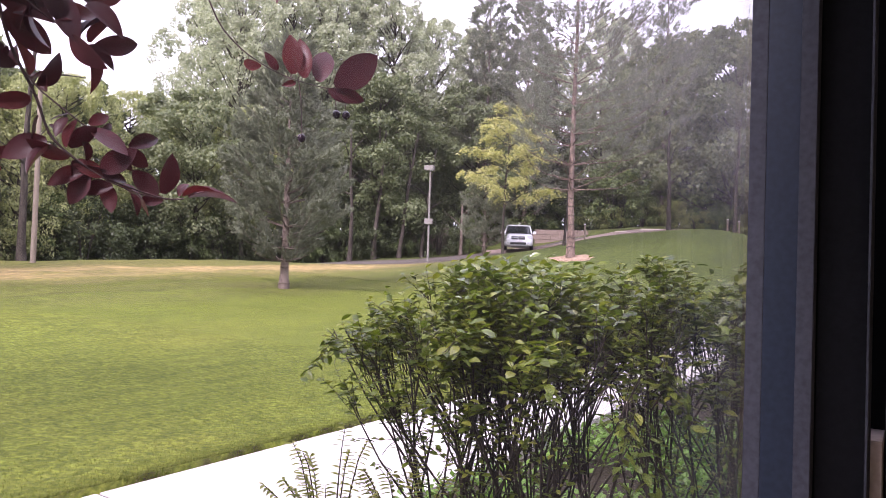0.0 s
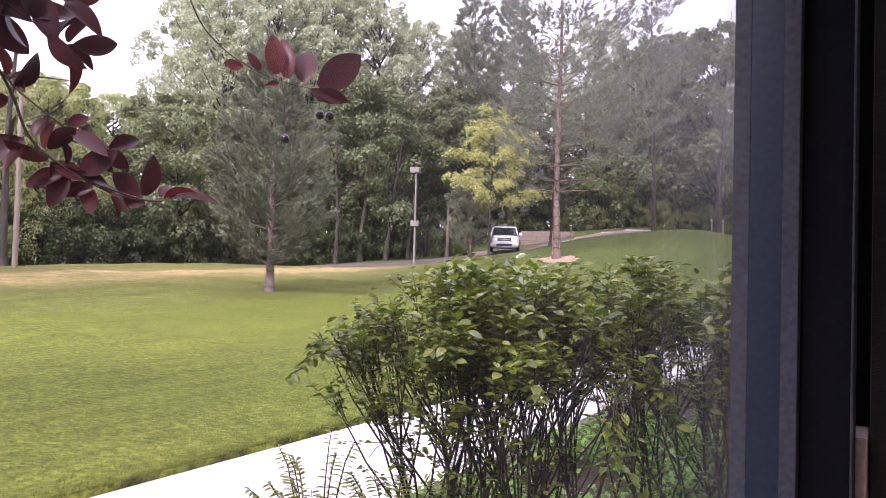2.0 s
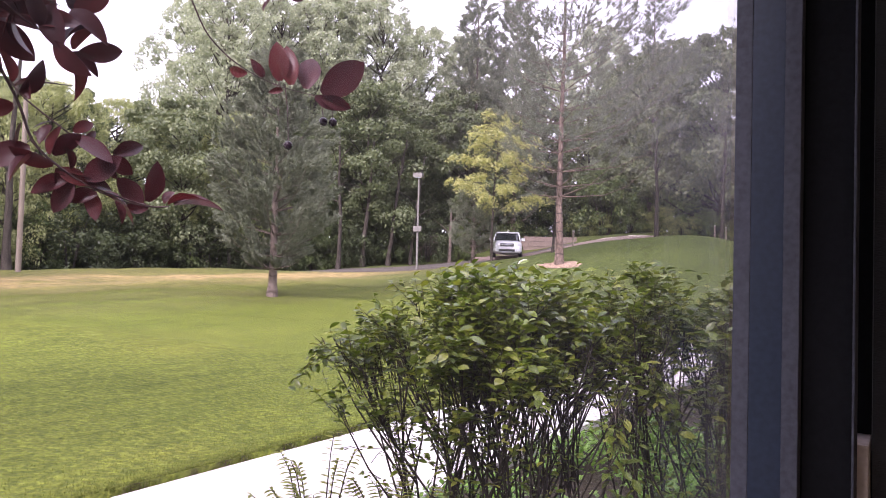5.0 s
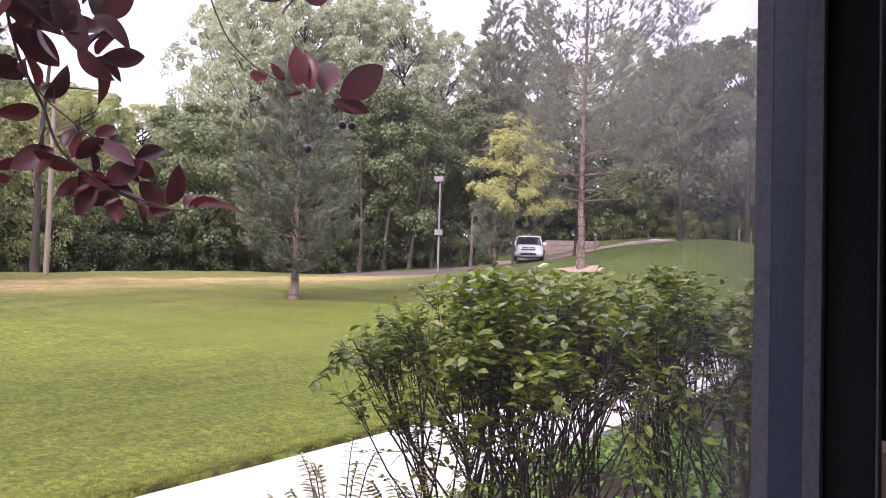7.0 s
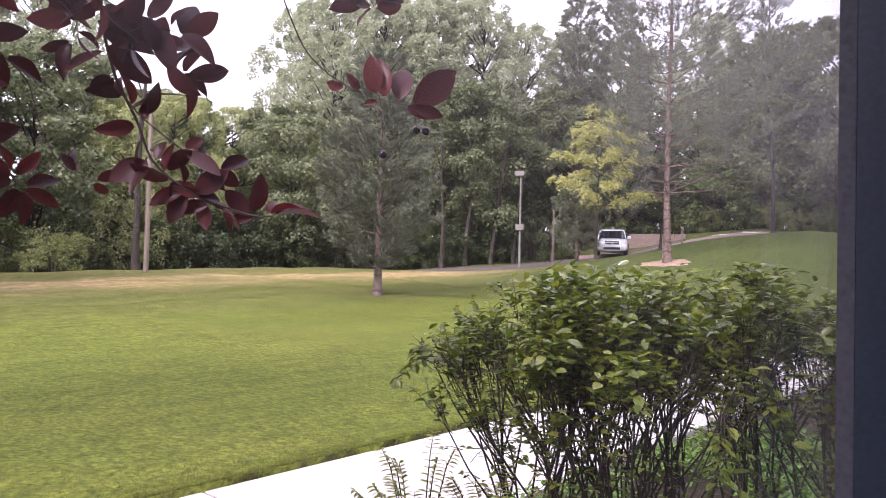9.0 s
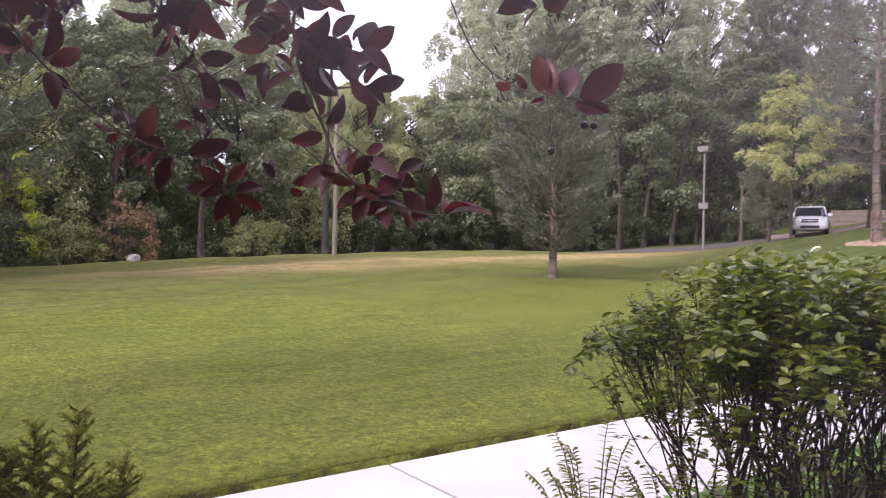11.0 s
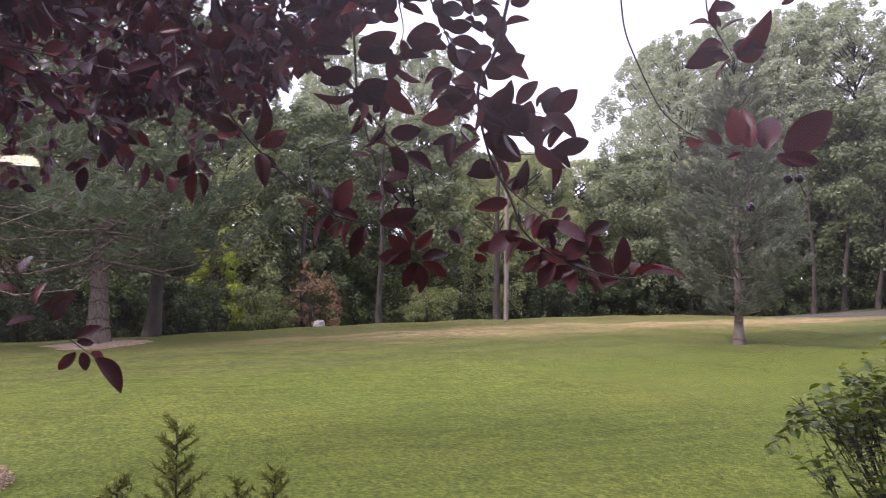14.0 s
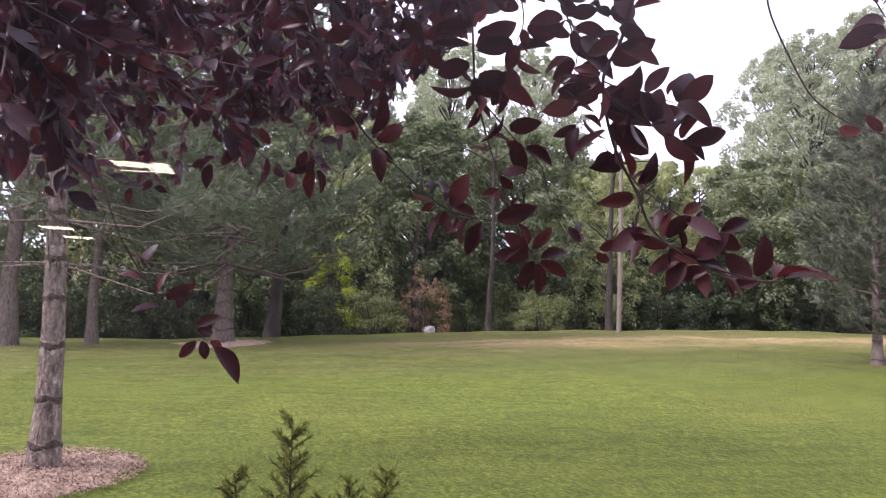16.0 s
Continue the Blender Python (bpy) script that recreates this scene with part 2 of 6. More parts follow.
def glass_material():
    """A clear pane with a film of dust, a smudge and a painted veil of glare."""
    m, n, l, _ = mat("window_glass", 0.0)
    n.remove(n["Principled BSDF"])
    clear = n.new("ShaderNodeBsdfTransparent")
    clear.inputs[0].default_value = (0.985, 0.985, 0.98, 1)
    gloss = n.new("ShaderNodeBsdfGlossy")
    gloss.inputs["Roughness"].default_value = 0.0
    lw = n.new("ShaderNodeLayerWeight")
    lw.inputs[0].default_value = 0.5
    p5 = n.new("ShaderNodeMath"); p5.operation = "POWER"
    l.new(lw.outputs["Facing"], p5.inputs[0]); p5.inputs[1].default_value = 5.0
    fr = n.new("ShaderNodeMath"); fr.operation = "MULTIPLY_ADD"
    l.new(p5.outputs[0], fr.inputs[0]); fr.inputs[1].default_value = 0.96; fr.inputs[2].default_value = 0.04
    pane = n.new("ShaderNodeMixShader")
    l.new(fr.outputs[0], pane.inputs[0])
    l.new(clear.outputs[0], pane.inputs[1])
    l.new(gloss.outputs[0], pane.inputs[2])
    dust = n.new("ShaderNodeBsdfTranslucent")
    dust.inputs[0].default_value = (0.62, 0.575, 0.61, 1)
    f = ramp(n, l, noise_at(n, l, 5.0, 5), [(0.4, (0.004,) * 3), (0.62, (0.012,) * 3), (0.8, (0.04,) * 3)])
    tc = n.new("ShaderNodeTexCoord"); sep = n.new("ShaderNodeSeparateXYZ")       # painted veil of glare, stronger towards the jamb
    l.new(tc.outputs["Object"], sep.inputs[0])
    glare_veil = ramp(n, l, scaled(n, l, sep.outputs["Y"], 0.0, 0.5), [(0.1, (0.0,) * 3), (0.35, (0.065,) * 3), (0.6, (0.115,) * 3), (1.0, (0.155,) * 3)])
    # the painted glare also grows with height on the pane
    high = ramp(n, l, scaled(n, l, sep.outputs["Z"], 1.5, 1.66), [(0.0, (0.13,) * 3), (0.25, (0.24,) * 3), (0.55, (0.7,) * 3), (1.0, (1.3,) * 3)])
    glare_veil = mixed(n, l, "MULTIPLY", 1.0, mixed(n, l, "ADD", 1.0, glare_veil, (0.02, 0.02, 0.02)), high)
    f = mixed(n, l, "ADD", 1.0, f, mixed(n, l, "MULTIPLY", 0.5, glare_veil, ramp(n, l, noise_at(n, l, 9.0, 4), [(0.3, (0.5,) * 3), (0.7, (1.4,) * 3)])))
    smudge_haze = mixed(n, l, "MULTIPLY", 1.0, ramp(n, l, scaled(n, l, sep.outputs["Z"], 1.555, 1.61), [(0.0, (0.0,) * 3), (1.0, (0.12,) * 3)]),
                  ramp(n, l, scaled(n, l, sep.outputs["Y"], -0.03, 0.2), [(0.0, (0.15,) * 3), (0.3, (0.9,) * 3), (0.6, (1, 1, 1)), (1.0, (0.3,) * 3)]))
    f = mixed(n, l, "ADD", 1.0, f, smudge_haze)          # a smudge and painted glare haze on the upper pane
    thin = mixed(n, l, "MULTIPLY", 1.0, f, (0.37, 0.37, 0.37))
    film = n.new("ShaderNodeMixShader")
    l.new(thin, film.inputs[0])
    l.new(pane.outputs[0], film.inputs[1])
    l.new(dust.outputs[0], film.inputs[2])
    l.new(film.outputs[0], n["Material Output"].inputs[0])
    return m


def glow(name, colour, strength):
    m, n, l, b = mat(name, 0.6)
    b.inputs["Base Color"].default_value = (0.8, 0.78, 0.7, 1)
    b.inputs["Emission Color"].default_value = (*colour, 1)
    b.inputs["Emission Strength"].default_value = strength
    return m


def bark(name, dark, light, scale=9.0):
    m, n, l, b = mat(name, 0.95, 0, 0.1)
    a = noise_at(n, l, scale, 6, stretch=(1, 1, 0.3))
    v = n.new("ShaderNodeTexVoronoi")
    v.feature = "DISTANCE_TO_EDGE"
    v.inputs["Scale"].default_value = scale
    tc = n.new("ShaderNodeTexCoord"); mp = n.new("ShaderNodeMapping")
    mp.inputs["Scale"].default_value = (1, 1, 0.45)
    bent = n.new("ShaderNodeVectorMath"); bent.operation = "MULTIPLY_ADD"
    warp = n.new("ShaderNodeTexNoise"); warp.inputs["Scale"].default_value, warp.inputs["Detail"].default_value = scale * 0.9, 5
    l.new(tc.outputs["Object"], warp.inputs["Vector"]); l.new(warp.outputs["Color"], bent.inputs[0])
    bent.inputs[1].default_value = (1.6 / scale,) * 3
    l.new(tc.outputs["Object"], bent.inputs[2])
    l.new(bent.outputs[0], mp.inputs[0]); l.new(mp.outputs[0], v.inputs["Vector"])
    col = ramp(n, l, a, [(0.3, dark), (0.7, light)])
    crack = ramp(n, l, v.outputs[0], [(0.0, (0.4,) * 3), (0.3, (1, 1, 1))])
    col = mixed(n, l, "MULTIPLY", 0.6, col, crack)
    l.new(col, b.inputs["Base Color"])
    bumped(n, l, b, crack, 0.7, 0.03)
    return m


M_LAWN = lawn_material()
M_BLADE = foliage("grass_blade", [(0.086, 0.115, 0.02), (0.108, 0.136, 0.025), (0.132, 0.15, 0.03), (0.175, 0.168, 0.05)], 0.3, 0.7, (1.2, 1.25, 0.6), 0.2)
M_CONC = surface("sidewalk_concrete", (0.36, 0.345, 0.33), (0.44, 0.42, 0.405), 1.2, 0.9, 60, 0.15)
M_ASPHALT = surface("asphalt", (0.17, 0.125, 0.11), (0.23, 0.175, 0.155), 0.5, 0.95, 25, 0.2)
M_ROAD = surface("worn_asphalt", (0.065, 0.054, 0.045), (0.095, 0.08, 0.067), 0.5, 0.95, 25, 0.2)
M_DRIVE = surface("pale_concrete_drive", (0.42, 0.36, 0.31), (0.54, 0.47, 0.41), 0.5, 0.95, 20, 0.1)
M_MULCH = surface("pine_mulch", (0.14, 0.085, 0.06), (0.42, 0.3, 0.21), 11.0, 1.0, 40, 0.6)
M_SOIL = surface("edge_soil", (0.03, 0.025, 0.016), (0.08, 0.065, 0.04), 6.0, 1.0, 60, 0.6)
M_PINEBARK = bark("pine_bark", (0.085, 0.065, 0.052), (0.3, 0.24, 0.2), 26.0)
M_NEARBARK = bark("grey_pine_bark", (0.10, 0.075, 0.06), (0.4, 0.32, 0.27), 26.0)
M_CHIP = foliage("bark_chip", [(0.13, 0.08, 0.055), (0.24, 0.155, 0.11), (0.36, 0.25, 0.18), (0.46, 0.35, 0.27)], 0.05, 0.9, (1, 1, 1), 0.1)
M_TALLBARK = bark("red_pine_bark", (0.12, 0.085, 0.07), (0.29, 0.215, 0.175))
M_SCAR = bark("branch_scar_bark", (0.05, 0.04, 0.032), (0.15, 0.115, 0.09), 40.0)
M_BARK = bark("dark_bark", (0.035, 0.03, 0.025), (0.10, 0.085, 0.07))
M_TWIG = surface("plum_twig", (0.05, 0.03, 0.032), (0.13, 0.075, 0.07), 30, 0.7, 200, 0.2)
M_STEM = surface("shrub_stem", (0.018, 0.014, 0.01), (0.05, 0.038, 0.025), 14, 0.8, 120, 0.2)
M_NEEDLE = foliage("blue_pine_needle", [(0.117, 0.136, 0.091), (0.19, 0.212, 0.144), (0.285, 0.302, 0.213)], 0.22, 0.5, (1.1, 1.15, 0.8))
M_NEEDLE2 = foliage("tall_pine_needle", [(0.08, 0.105, 0.055), (0.125, 0.155, 0.085), (0.18, 0.21, 0.12)], 0.2, 0.5, (1.1, 1.15, 0.8))
M_LEAF_A = foliage("maple_leaf", [(0.08, 0.104, 0.045), (0.13, 0.16, 0.07), (0.195, 0.225, 0.105)], 0.34)
M_LEAF_B = foliage("cottonwood_leaf", [(0.28, 0.31, 0.21), (0.38, 0.415, 0.29), (0.49, 0.52, 0.375)], 0.46)
M_LEAF_C = foliage("willow_leaf", [(0.26, 0.29, 0.13), (0.36, 0.385, 0.175), (0.47, 0.49, 0.23)], 0.44)
M_LEAF_D = foliage("oak_leaf", [(0.115, 0.14, 0.07), (0.18, 0.21, 0.108), (0.255, 0.285, 0.15)], 0.38)
# thicket and shade leaves have the shade under the canopy in their tones
M_UNDER_A = foliage("thicket_leaf", [(0.045, 0.07, 0.02), (0.085, 0.12, 0.035), (0.17, 0.21, 0.066)], 0.3)
M_UNDER_B = foliage("brush_leaf", [(0.1, 0.125, 0.04), (0.18, 0.205, 0.07), (0.29, 0.31, 0.11)], 0.35)
M_UNDER_C = foliage("shade_toned_leaf", [(0.03, 0.044, 0.016), (0.055, 0.075, 0.027), (0.105, 0.13, 0.048)], 0.26)
M_FARWOOD = foliage("far_wood_leaf", [(0.04, 0.052, 0.028), (0.07, 0.085, 0.042), (0.11, 0.125, 0.06)], 0.2)
M_LEAF_Y = foliage("locust_leaf", [(0.38, 0.4, 0.16), (0.5, 0.5, 0.21), (0.62, 0.57, 0.26)], 0.5)
M_LEAF_LIME = foliage("lime_leaf", [(0.26, 0.33, 0.03), (0.4, 0.46, 0.05), (0.5, 0.54, 0.07)], 0.5)
M_LEAF_RUST = foliage("rusty_leaf", [(0.17, 0.13, 0.06), (0.26, 0.16, 0.09), (0.32, 0.19, 0.12)], 0.35)
M_HEDGE = foliage("shrub_leaf", [(0.058, 0.088, 0.011), (0.1, 0.142, 0.016), (0.152, 0.2, 0.024), (0.25, 0.27, 0.045)], 0.36, 0.36, (1.35, 1.4, 0.5), 0.5)
M_HEDGE_OB = leaf_object_mat("shrub_leaf_near", [(0.07, 0.112, 0.018), (0.115, 0.165, 0.027), (0.17, 0.225, 0.04), (0.29, 0.31, 0.085)], 0.34, 0.2, (1.35, 1.4, 0.5), 0.8)
M_COVER = foliage("groundcover_leaf", [(0.1, 0.2, 0.03), (0.17, 0.3, 0.05)], 0.4)
M_JUNIPER = foliage("juniper_needle", [(0.2, 0.23, 0.06), (0.3, 0.32, 0.085), (0.42, 0.43, 0.12)], 0.6)
M_PLUM = foliage("plum_leaf_mass", [(0.036, 0.014, 0.028), (0.055, 0.019, 0.036), (0.08, 0.024, 0.04), (0.15, 0.036, 0.042)], 0.3, 0.42, (1.5, 0.7, 0.7), 0.5)
M_PLUM_OB = leaf_object_mat("plum_leaf", [(0.048, 0.016, 0.02), (0.07, 0.02, 0.025), (0.1, 0.025, 0.028), (0.16, 0.038, 0.036)], 0.28, 0.42, (1.3, 0.6, 0.55), 0.4)
M_BERRY = surface("plum_fruit", (0.012, 0.008, 0.015), (0.03, 0.015, 0.025), 40, 0.25, 200, 0.0)
M_FRAME = surface("dark_blue_aluminium", (0.0115, 0.0205, 0.038), (0.0135, 0.0235, 0.042), 3, 0.45, 150, 0.02, spec=0.35)
M_GASKET = surface("grey_gasket", (0.052, 0.056, 0.07), (0.06, 0.064, 0.078), 2, 0.7, 150, 0.02, spec=0.15)
M_BLACK = surface("black_aluminium", (0.0065, 0.007, 0.008), (0.0085, 0.009, 0.0105), 4, 0.8, 150, 0.02, spec=0.1)
M_FABRIC = surface("charcoal_woven_fabric", (0.02, 0.02, 0.022), (0.03, 0.03, 0.033), 4, 0.95, 260, 0.4, stretch=(1, 1, 3))
M_SILL = surface("pale_laminate_sill", (0.5, 0.43, 0.4), (0.58, 0.5, 0.47), 5, 0.5, 80, 0.02)
M_WALL = surface("interior_paint", (0.4, 0.36, 0.3), (0.46, 0.42, 0.35), 1.0, 0.9, 90, 0.05)
M_CARPET = surface("dark_carpet", (0.05, 0.045, 0.045), (0.08, 0.07, 0.07), 2, 1.0, 120, 0.4)
M_CEIL = surface("ceiling_tile", (0.42, 0.4, 0.36), (0.5, 0.48, 0.43), 2, 0.95, 60, 0.1)
M_STUCCO = surface("brown_stucco", (0.28, 0.22, 0.17), (0.36, 0.29, 0.23), 1.5, 0.95, 90, 0.3)
M_LAMP = glow("fluorescent_diffuser", (1.0, 0.82, 0.46), 13.0)
M_SLAT = surface("tan_slat", (0.66, 0.52, 0.28), (0.76, 0.62, 0.36), 4, 0.6, 60, 0.05)
M_GLASS = glass_material()
M_STEEL = surface("galvanised_post", (0.15, 0.14, 0.125), (0.21, 0.2, 0.18), 3, 0.7, 40, 0.05, 0.1)
M_WOOD = surface("weathered_pole_wood", (0.15, 0.12, 0.09), (0.23, 0.19, 0.145), 5, 0.9, 30, 0.3, stretch=(1, 1, 0.1))
M_WHITE = surface("white_paint", (0.68, 0.67, 0.64), (0.78, 0.77, 0.74), 3, 0.5, 40, 0.02)
M_STONE = surface("pale_boulder", (0.2, 0.18, 0.165), (0.32, 0.3, 0.275), 4, 0.9, 30, 0.5)
M_BRICKWALL = surface("retaining_wall_block", (0.14, 0.105, 0.085), (0.2, 0.155, 0.125), 1.2, 0.95, 14, 0.4)
M_SILVER, _n, _l, _b = mat("silver_car_paint", 0.3, 0.25)
_b.inputs["Base Color"].default_value = (0.78, 0.78, 0.79, 1)
_b.inputs["Coat Weight"].default_value = 0.6
M_CARGLASS, _n, _l, _b = mat("tinted_glass", 0.05, 0.0, 0.6)
_b.inputs["Base Color"].default_value = (0.012, 0.014, 0.016, 1)
M_TYRE = surface("tyre_rubber", (0.012, 0.012, 0.012), (0.022, 0.022, 0.022), 10, 0.85, 90, 0.1)
M_CHROME, _n, _l, _b = mat("bright_alloy", 0.25, 0.9)
_b.inputs["Base Color"].default_value = (0.7, 0.7, 0.72, 1)
M_HEADLAMP, _n, _l, _b = mat("headlamp_lens", 0.08, 0.3)
_b.inputs["Base Color"].default_value = (0.75, 0.76, 0.78, 1)
M_RED, _n, _l, _b = mat("red_tail_lens", 0.15)
_b.inputs["Base Color"].default_value = (0.35, 0.01, 0.01, 1)
M_TRIM = surface("black_plastic", (0.015, 0.015, 0.015), (0.03, 0.03, 0.03), 8, 0.6, 60, 0.05)


# ---------------------------------------------------------------- mesh helpers
def thing(name, label, category, at=(0, 0, 0), turn=0.0, group="", kind=""):
    e = new(name)
    e.matrix_world = pose(*at, 0, 0, turn)
    return tagged(e, label, category, group, kind)


def part(name, bm, material, parent=None, label="", kind="", smooth=False):
    """Links a bmesh as one mesh object under a thing or a part, in the parent's own axes."""
    me = bpy.data.meshes.new(name)
    bm.to_mesh(me)
    bm.free()
    return link_mesh(name, me, material, parent, label, kind, smooth)


def link_mesh(name, me, material, parent=None, label="", kind="", smooth=False):
    me.materials.append(material)
    if smooth:
        me.polygons.foreach_set("use_smooth", [True] * len(me.polygons))
    ob = new(name, me)
    ob.parent = parent
    return tagged(ob, label, "", "", kind)


def raw(name, verts, faces, material, parent=None, label="", kind="", smooth=False):
    """The same from arrays; every face has the same number of corners."""
    verts, faces = np.asarray(verts, np.float32), np.asarray(faces, np.int32)
    me = bpy.data.meshes.new(name)
    k = faces.shape[1]
    me.vertices.add(len(verts))
    me.vertices.foreach_set("co", verts.ravel())
    me.loops.add(faces.size)
    me.loops.foreach_set("vertex_index", faces.ravel())
    me.polygons.add(len(faces))
    me.polygons.foreach_set("loop_start", np.arange(0, faces.size, k, dtype=np.int32))
    me.update(calc_edges=True)
    return link_mesh(name, me, material, parent, label, kind, smooth)


def box(bm, x0, y0, z0, x1, y1, z1, bevel=0.0):
    v = [bm.verts.new(p) for p in ((x0, y0, z0), (x1, y0, z0), (x1, y1, z0), (x0, y1, z0), (x0, y0, z1), (x1, y0, z1), (x1, y1, z1), (x0, y1, z1))]
    f = [bm.faces.new([v[i] for i in q]) for q in ((3, 2, 1, 0), (4, 5, 6, 7), (0, 1, 5, 4), (1, 2, 6, 5), (2, 3, 7, 6), (3, 0, 4, 7))]
    if bevel:
        bmesh.ops.bevel(bm, geom=list({e for q in f for e in q.edges}), offset=bevel, segments=2, affect="EDGES", profile=0.7)
    return bm


def boxed(*a, bevel=0.0):
    return box(bmesh.new(), *a, bevel=bevel)


def tube_arrays(pts, radii, sides=7):
    """Rings of a tapered, bent tube, as arrays of corners and quads."""
    pts = np.asarray(pts, float)
    n = len(pts)
    tang = np.gradient(pts, axis=0)
    tang /= np.linalg.norm(tang, axis=1)[:, None] + 1e-9
    ref = np.array([0.31, 0.95, 0.08]) if abs(tang[:, 2]).mean() > 0.5 else np.array([0.1, 0.05, 1.0])
    u = np.cross(tang, ref)
    u /= np.linalg.norm(u, axis=1)[:, None] + 1e-9
    w = np.cross(tang, u)
    a = np.linspace(0, 2 * np.pi, sides, endpoint=False)
    r = np.asarray(radii, float)[:, None, None]
    v = pts[:, None, :] + r * (np.cos(a)[None, :, None] * u[:, None, :] + np.sin(a)[None, :, None] * w[:, None, :])
    i, j = np.meshgrid(np.arange(n - 1), np.arange(sides), indexing="ij")
    k = (j + 1) % sides
    f = np.stack([i * sides + j, i * sides + k, (i + 1) * sides + k, (i + 1) * sides + j], -1).reshape(-1, 4)
    return v.reshape(-1, 3), f


class Pile:
    """Gathers arrays of corners and faces into one mesh."""

    def __init__(self):
        self.v, self.f, self.n = [], [], 0

    def add(self, v, f):
        self.v.append(np.asarray(v, float))
        self.f.append(np.asarray(f, int) + self.n)
        self.n += len(v)

    def tube(self, pts, radii, sides=7):
        self.add(*tube_arrays(pts, radii, sides))

    def link(self, name, material, parent=None, label="", kind="", smooth=False):
        return raw(name, np.concatenate(self.v), np.concatenate(self.f), material, parent, label, kind, smooth)


def unit(v):
    return v / (np.linalg.norm(v, axis=-1, keepdims=True) + 1e-9)


def diamonds(centres, length, width, rng, flat=0.35, outward=None):
    """Small pointed leaves, one quad each; flat: how level they lie."""
    n = len(centres)
    d = unit(rng.normal(size=(n, 3)) * [1, 1, 0.6] + [0, 0, -0.25] + (0 if outward is None else outward))
    up = unit(rng.normal(size=(n, 3)) + [0, 0, flat * 3])
    s = unit(np.cross(d, up))
    ln = (length * rng.uniform(0.65, 1.3, n))[:, None]
    wd = (width * rng.uniform(0.65, 1.3, n))[:, None]
    mid = centres + d * ln * 0.45
    v = np.stack([centres, mid + s * wd * 0.5, centres + d * ln, mid - s * wd * 0.5], 1).reshape(-1, 3)
    return v, np.arange(4 * n).reshape(n, 4)


def step(a, b, v):
    t = np.clip((v - a) / (b - a), 0, 1)
    return t * t * (3 - 2 * t)


# ---------------------------------------------------------------- the lie of the land
ROAD = [(-31.2, -70), (-31.2, -20), (-31.0, 10), (-30.2, 24), (-27.8, 33), (-24.6, 37.4), (-21.9, 41.2), (-19.4, 45.6), (-15.0, 49.8), (-8.0, 52.6), (14.0, 56.0)]


def road_line(count=90):
    p = np.array(ROAD, float)
    t = np.concatenate([[0], np.cumsum(np.linalg.norm(np.diff(p, axis=0), axis=1))])
    q = np.linspace(0, t[-1], count)
    c = np.stack([np.interp(q, t, p[:, 0]), np.interp(q, t, p[:, 1])], 1)
    for _ in range(3):
        c[1:-1] = (c[:-2] + 2 * c[1:-1] + c[2:]) / 4
    return c


ROAD_LINE = road_line()


def ground(x, y):
    x, y = np.asarray(x, float), np.asarray(y, float)
    u = -x - 4.3
    z = np.where(u > 0, step(0, 24, u) * np.interp(y, [-10, -5, 5, 13, 18, 23, 34, 50, 70], [0.15, 0.25, 0.68, 1.08, 1.19, 1.27, 1.5, 1.95, 2.3]), 0.0)
    z = z + 0.9 * step(28, 46, y) * step(-4, 4, u) + 2.75 * step(18, 44, y) * step(-26, -10, x) * step(-4, 6, u) + 1.25 * step(43, 51, y) * (1 - step(-18, -11, x))
    z = z - 0.5 * step(24.5, 29, u) * (1 - step(30, 40, y))
    d = np.full(np.broadcast(x, y).shape, 1e9)
    for cx, cy in ROAD_LINE[35:]:
        d = np.minimum(d, (x - cx) ** 2 + (y - cy) ** 2)
    d = np.sqrt(d)
    z = z - 0.30 * (1 - step(2.6, 6.5, d)) * step(24, 34, y)
    z = z + 0.03 * np.sin(0.9 * x + 0.4 * y) * step(2, 9, u) + 0.02 * np.sin(1.7 * y - 0.6 * x) * step(2, 9, u)
    z = np.where((x > -4.45) & (y < 20), -0.08, z - 0.02 - 0.0)
    return z


def gz(x, y):
    return float(ground(np.array([x]), np.array([y]))[0])


def axis(fine_lo, fine_hi, pitch):
    near = np.arange(fine_lo, fine_hi + pitch / 2, pitch)
    grow = pitch * np.cumsum(1.35 ** np.arange(1, 19))
    return np.concatenate([(fine_lo - grow)[::-1], near, fine_hi + grow])


def build_ground():
    gx, gy = axis(-40, 0, 0.4), axis(-14, 62, 0.6)
    gx = np.sort(np.append(gx, [-4.452, -4.448]))
    X, Y = np.meshgrid(gx, gy, indexing="ij")
    Z = ground(X, Y)
    v = np.stack([X, Y, Z], -1).reshape(-1, 3)
    i, j = np.meshgrid(np.arange(len(gx) - 1), np.arange(len(gy) - 1), indexing="ij")
    n = len(gy)
    f = np.stack([i * n + j, (i + 1) * n + j, (i + 1) * n + j + 1, i * n + j + 1], -1).reshape(-1, 4)
    ob = raw("ground", v, f, M_LAWN, smooth=True)
    tagged(ob, "mown green lawn with a dry tan strip along its crest", "lawn", kind="structure")


build_ground()


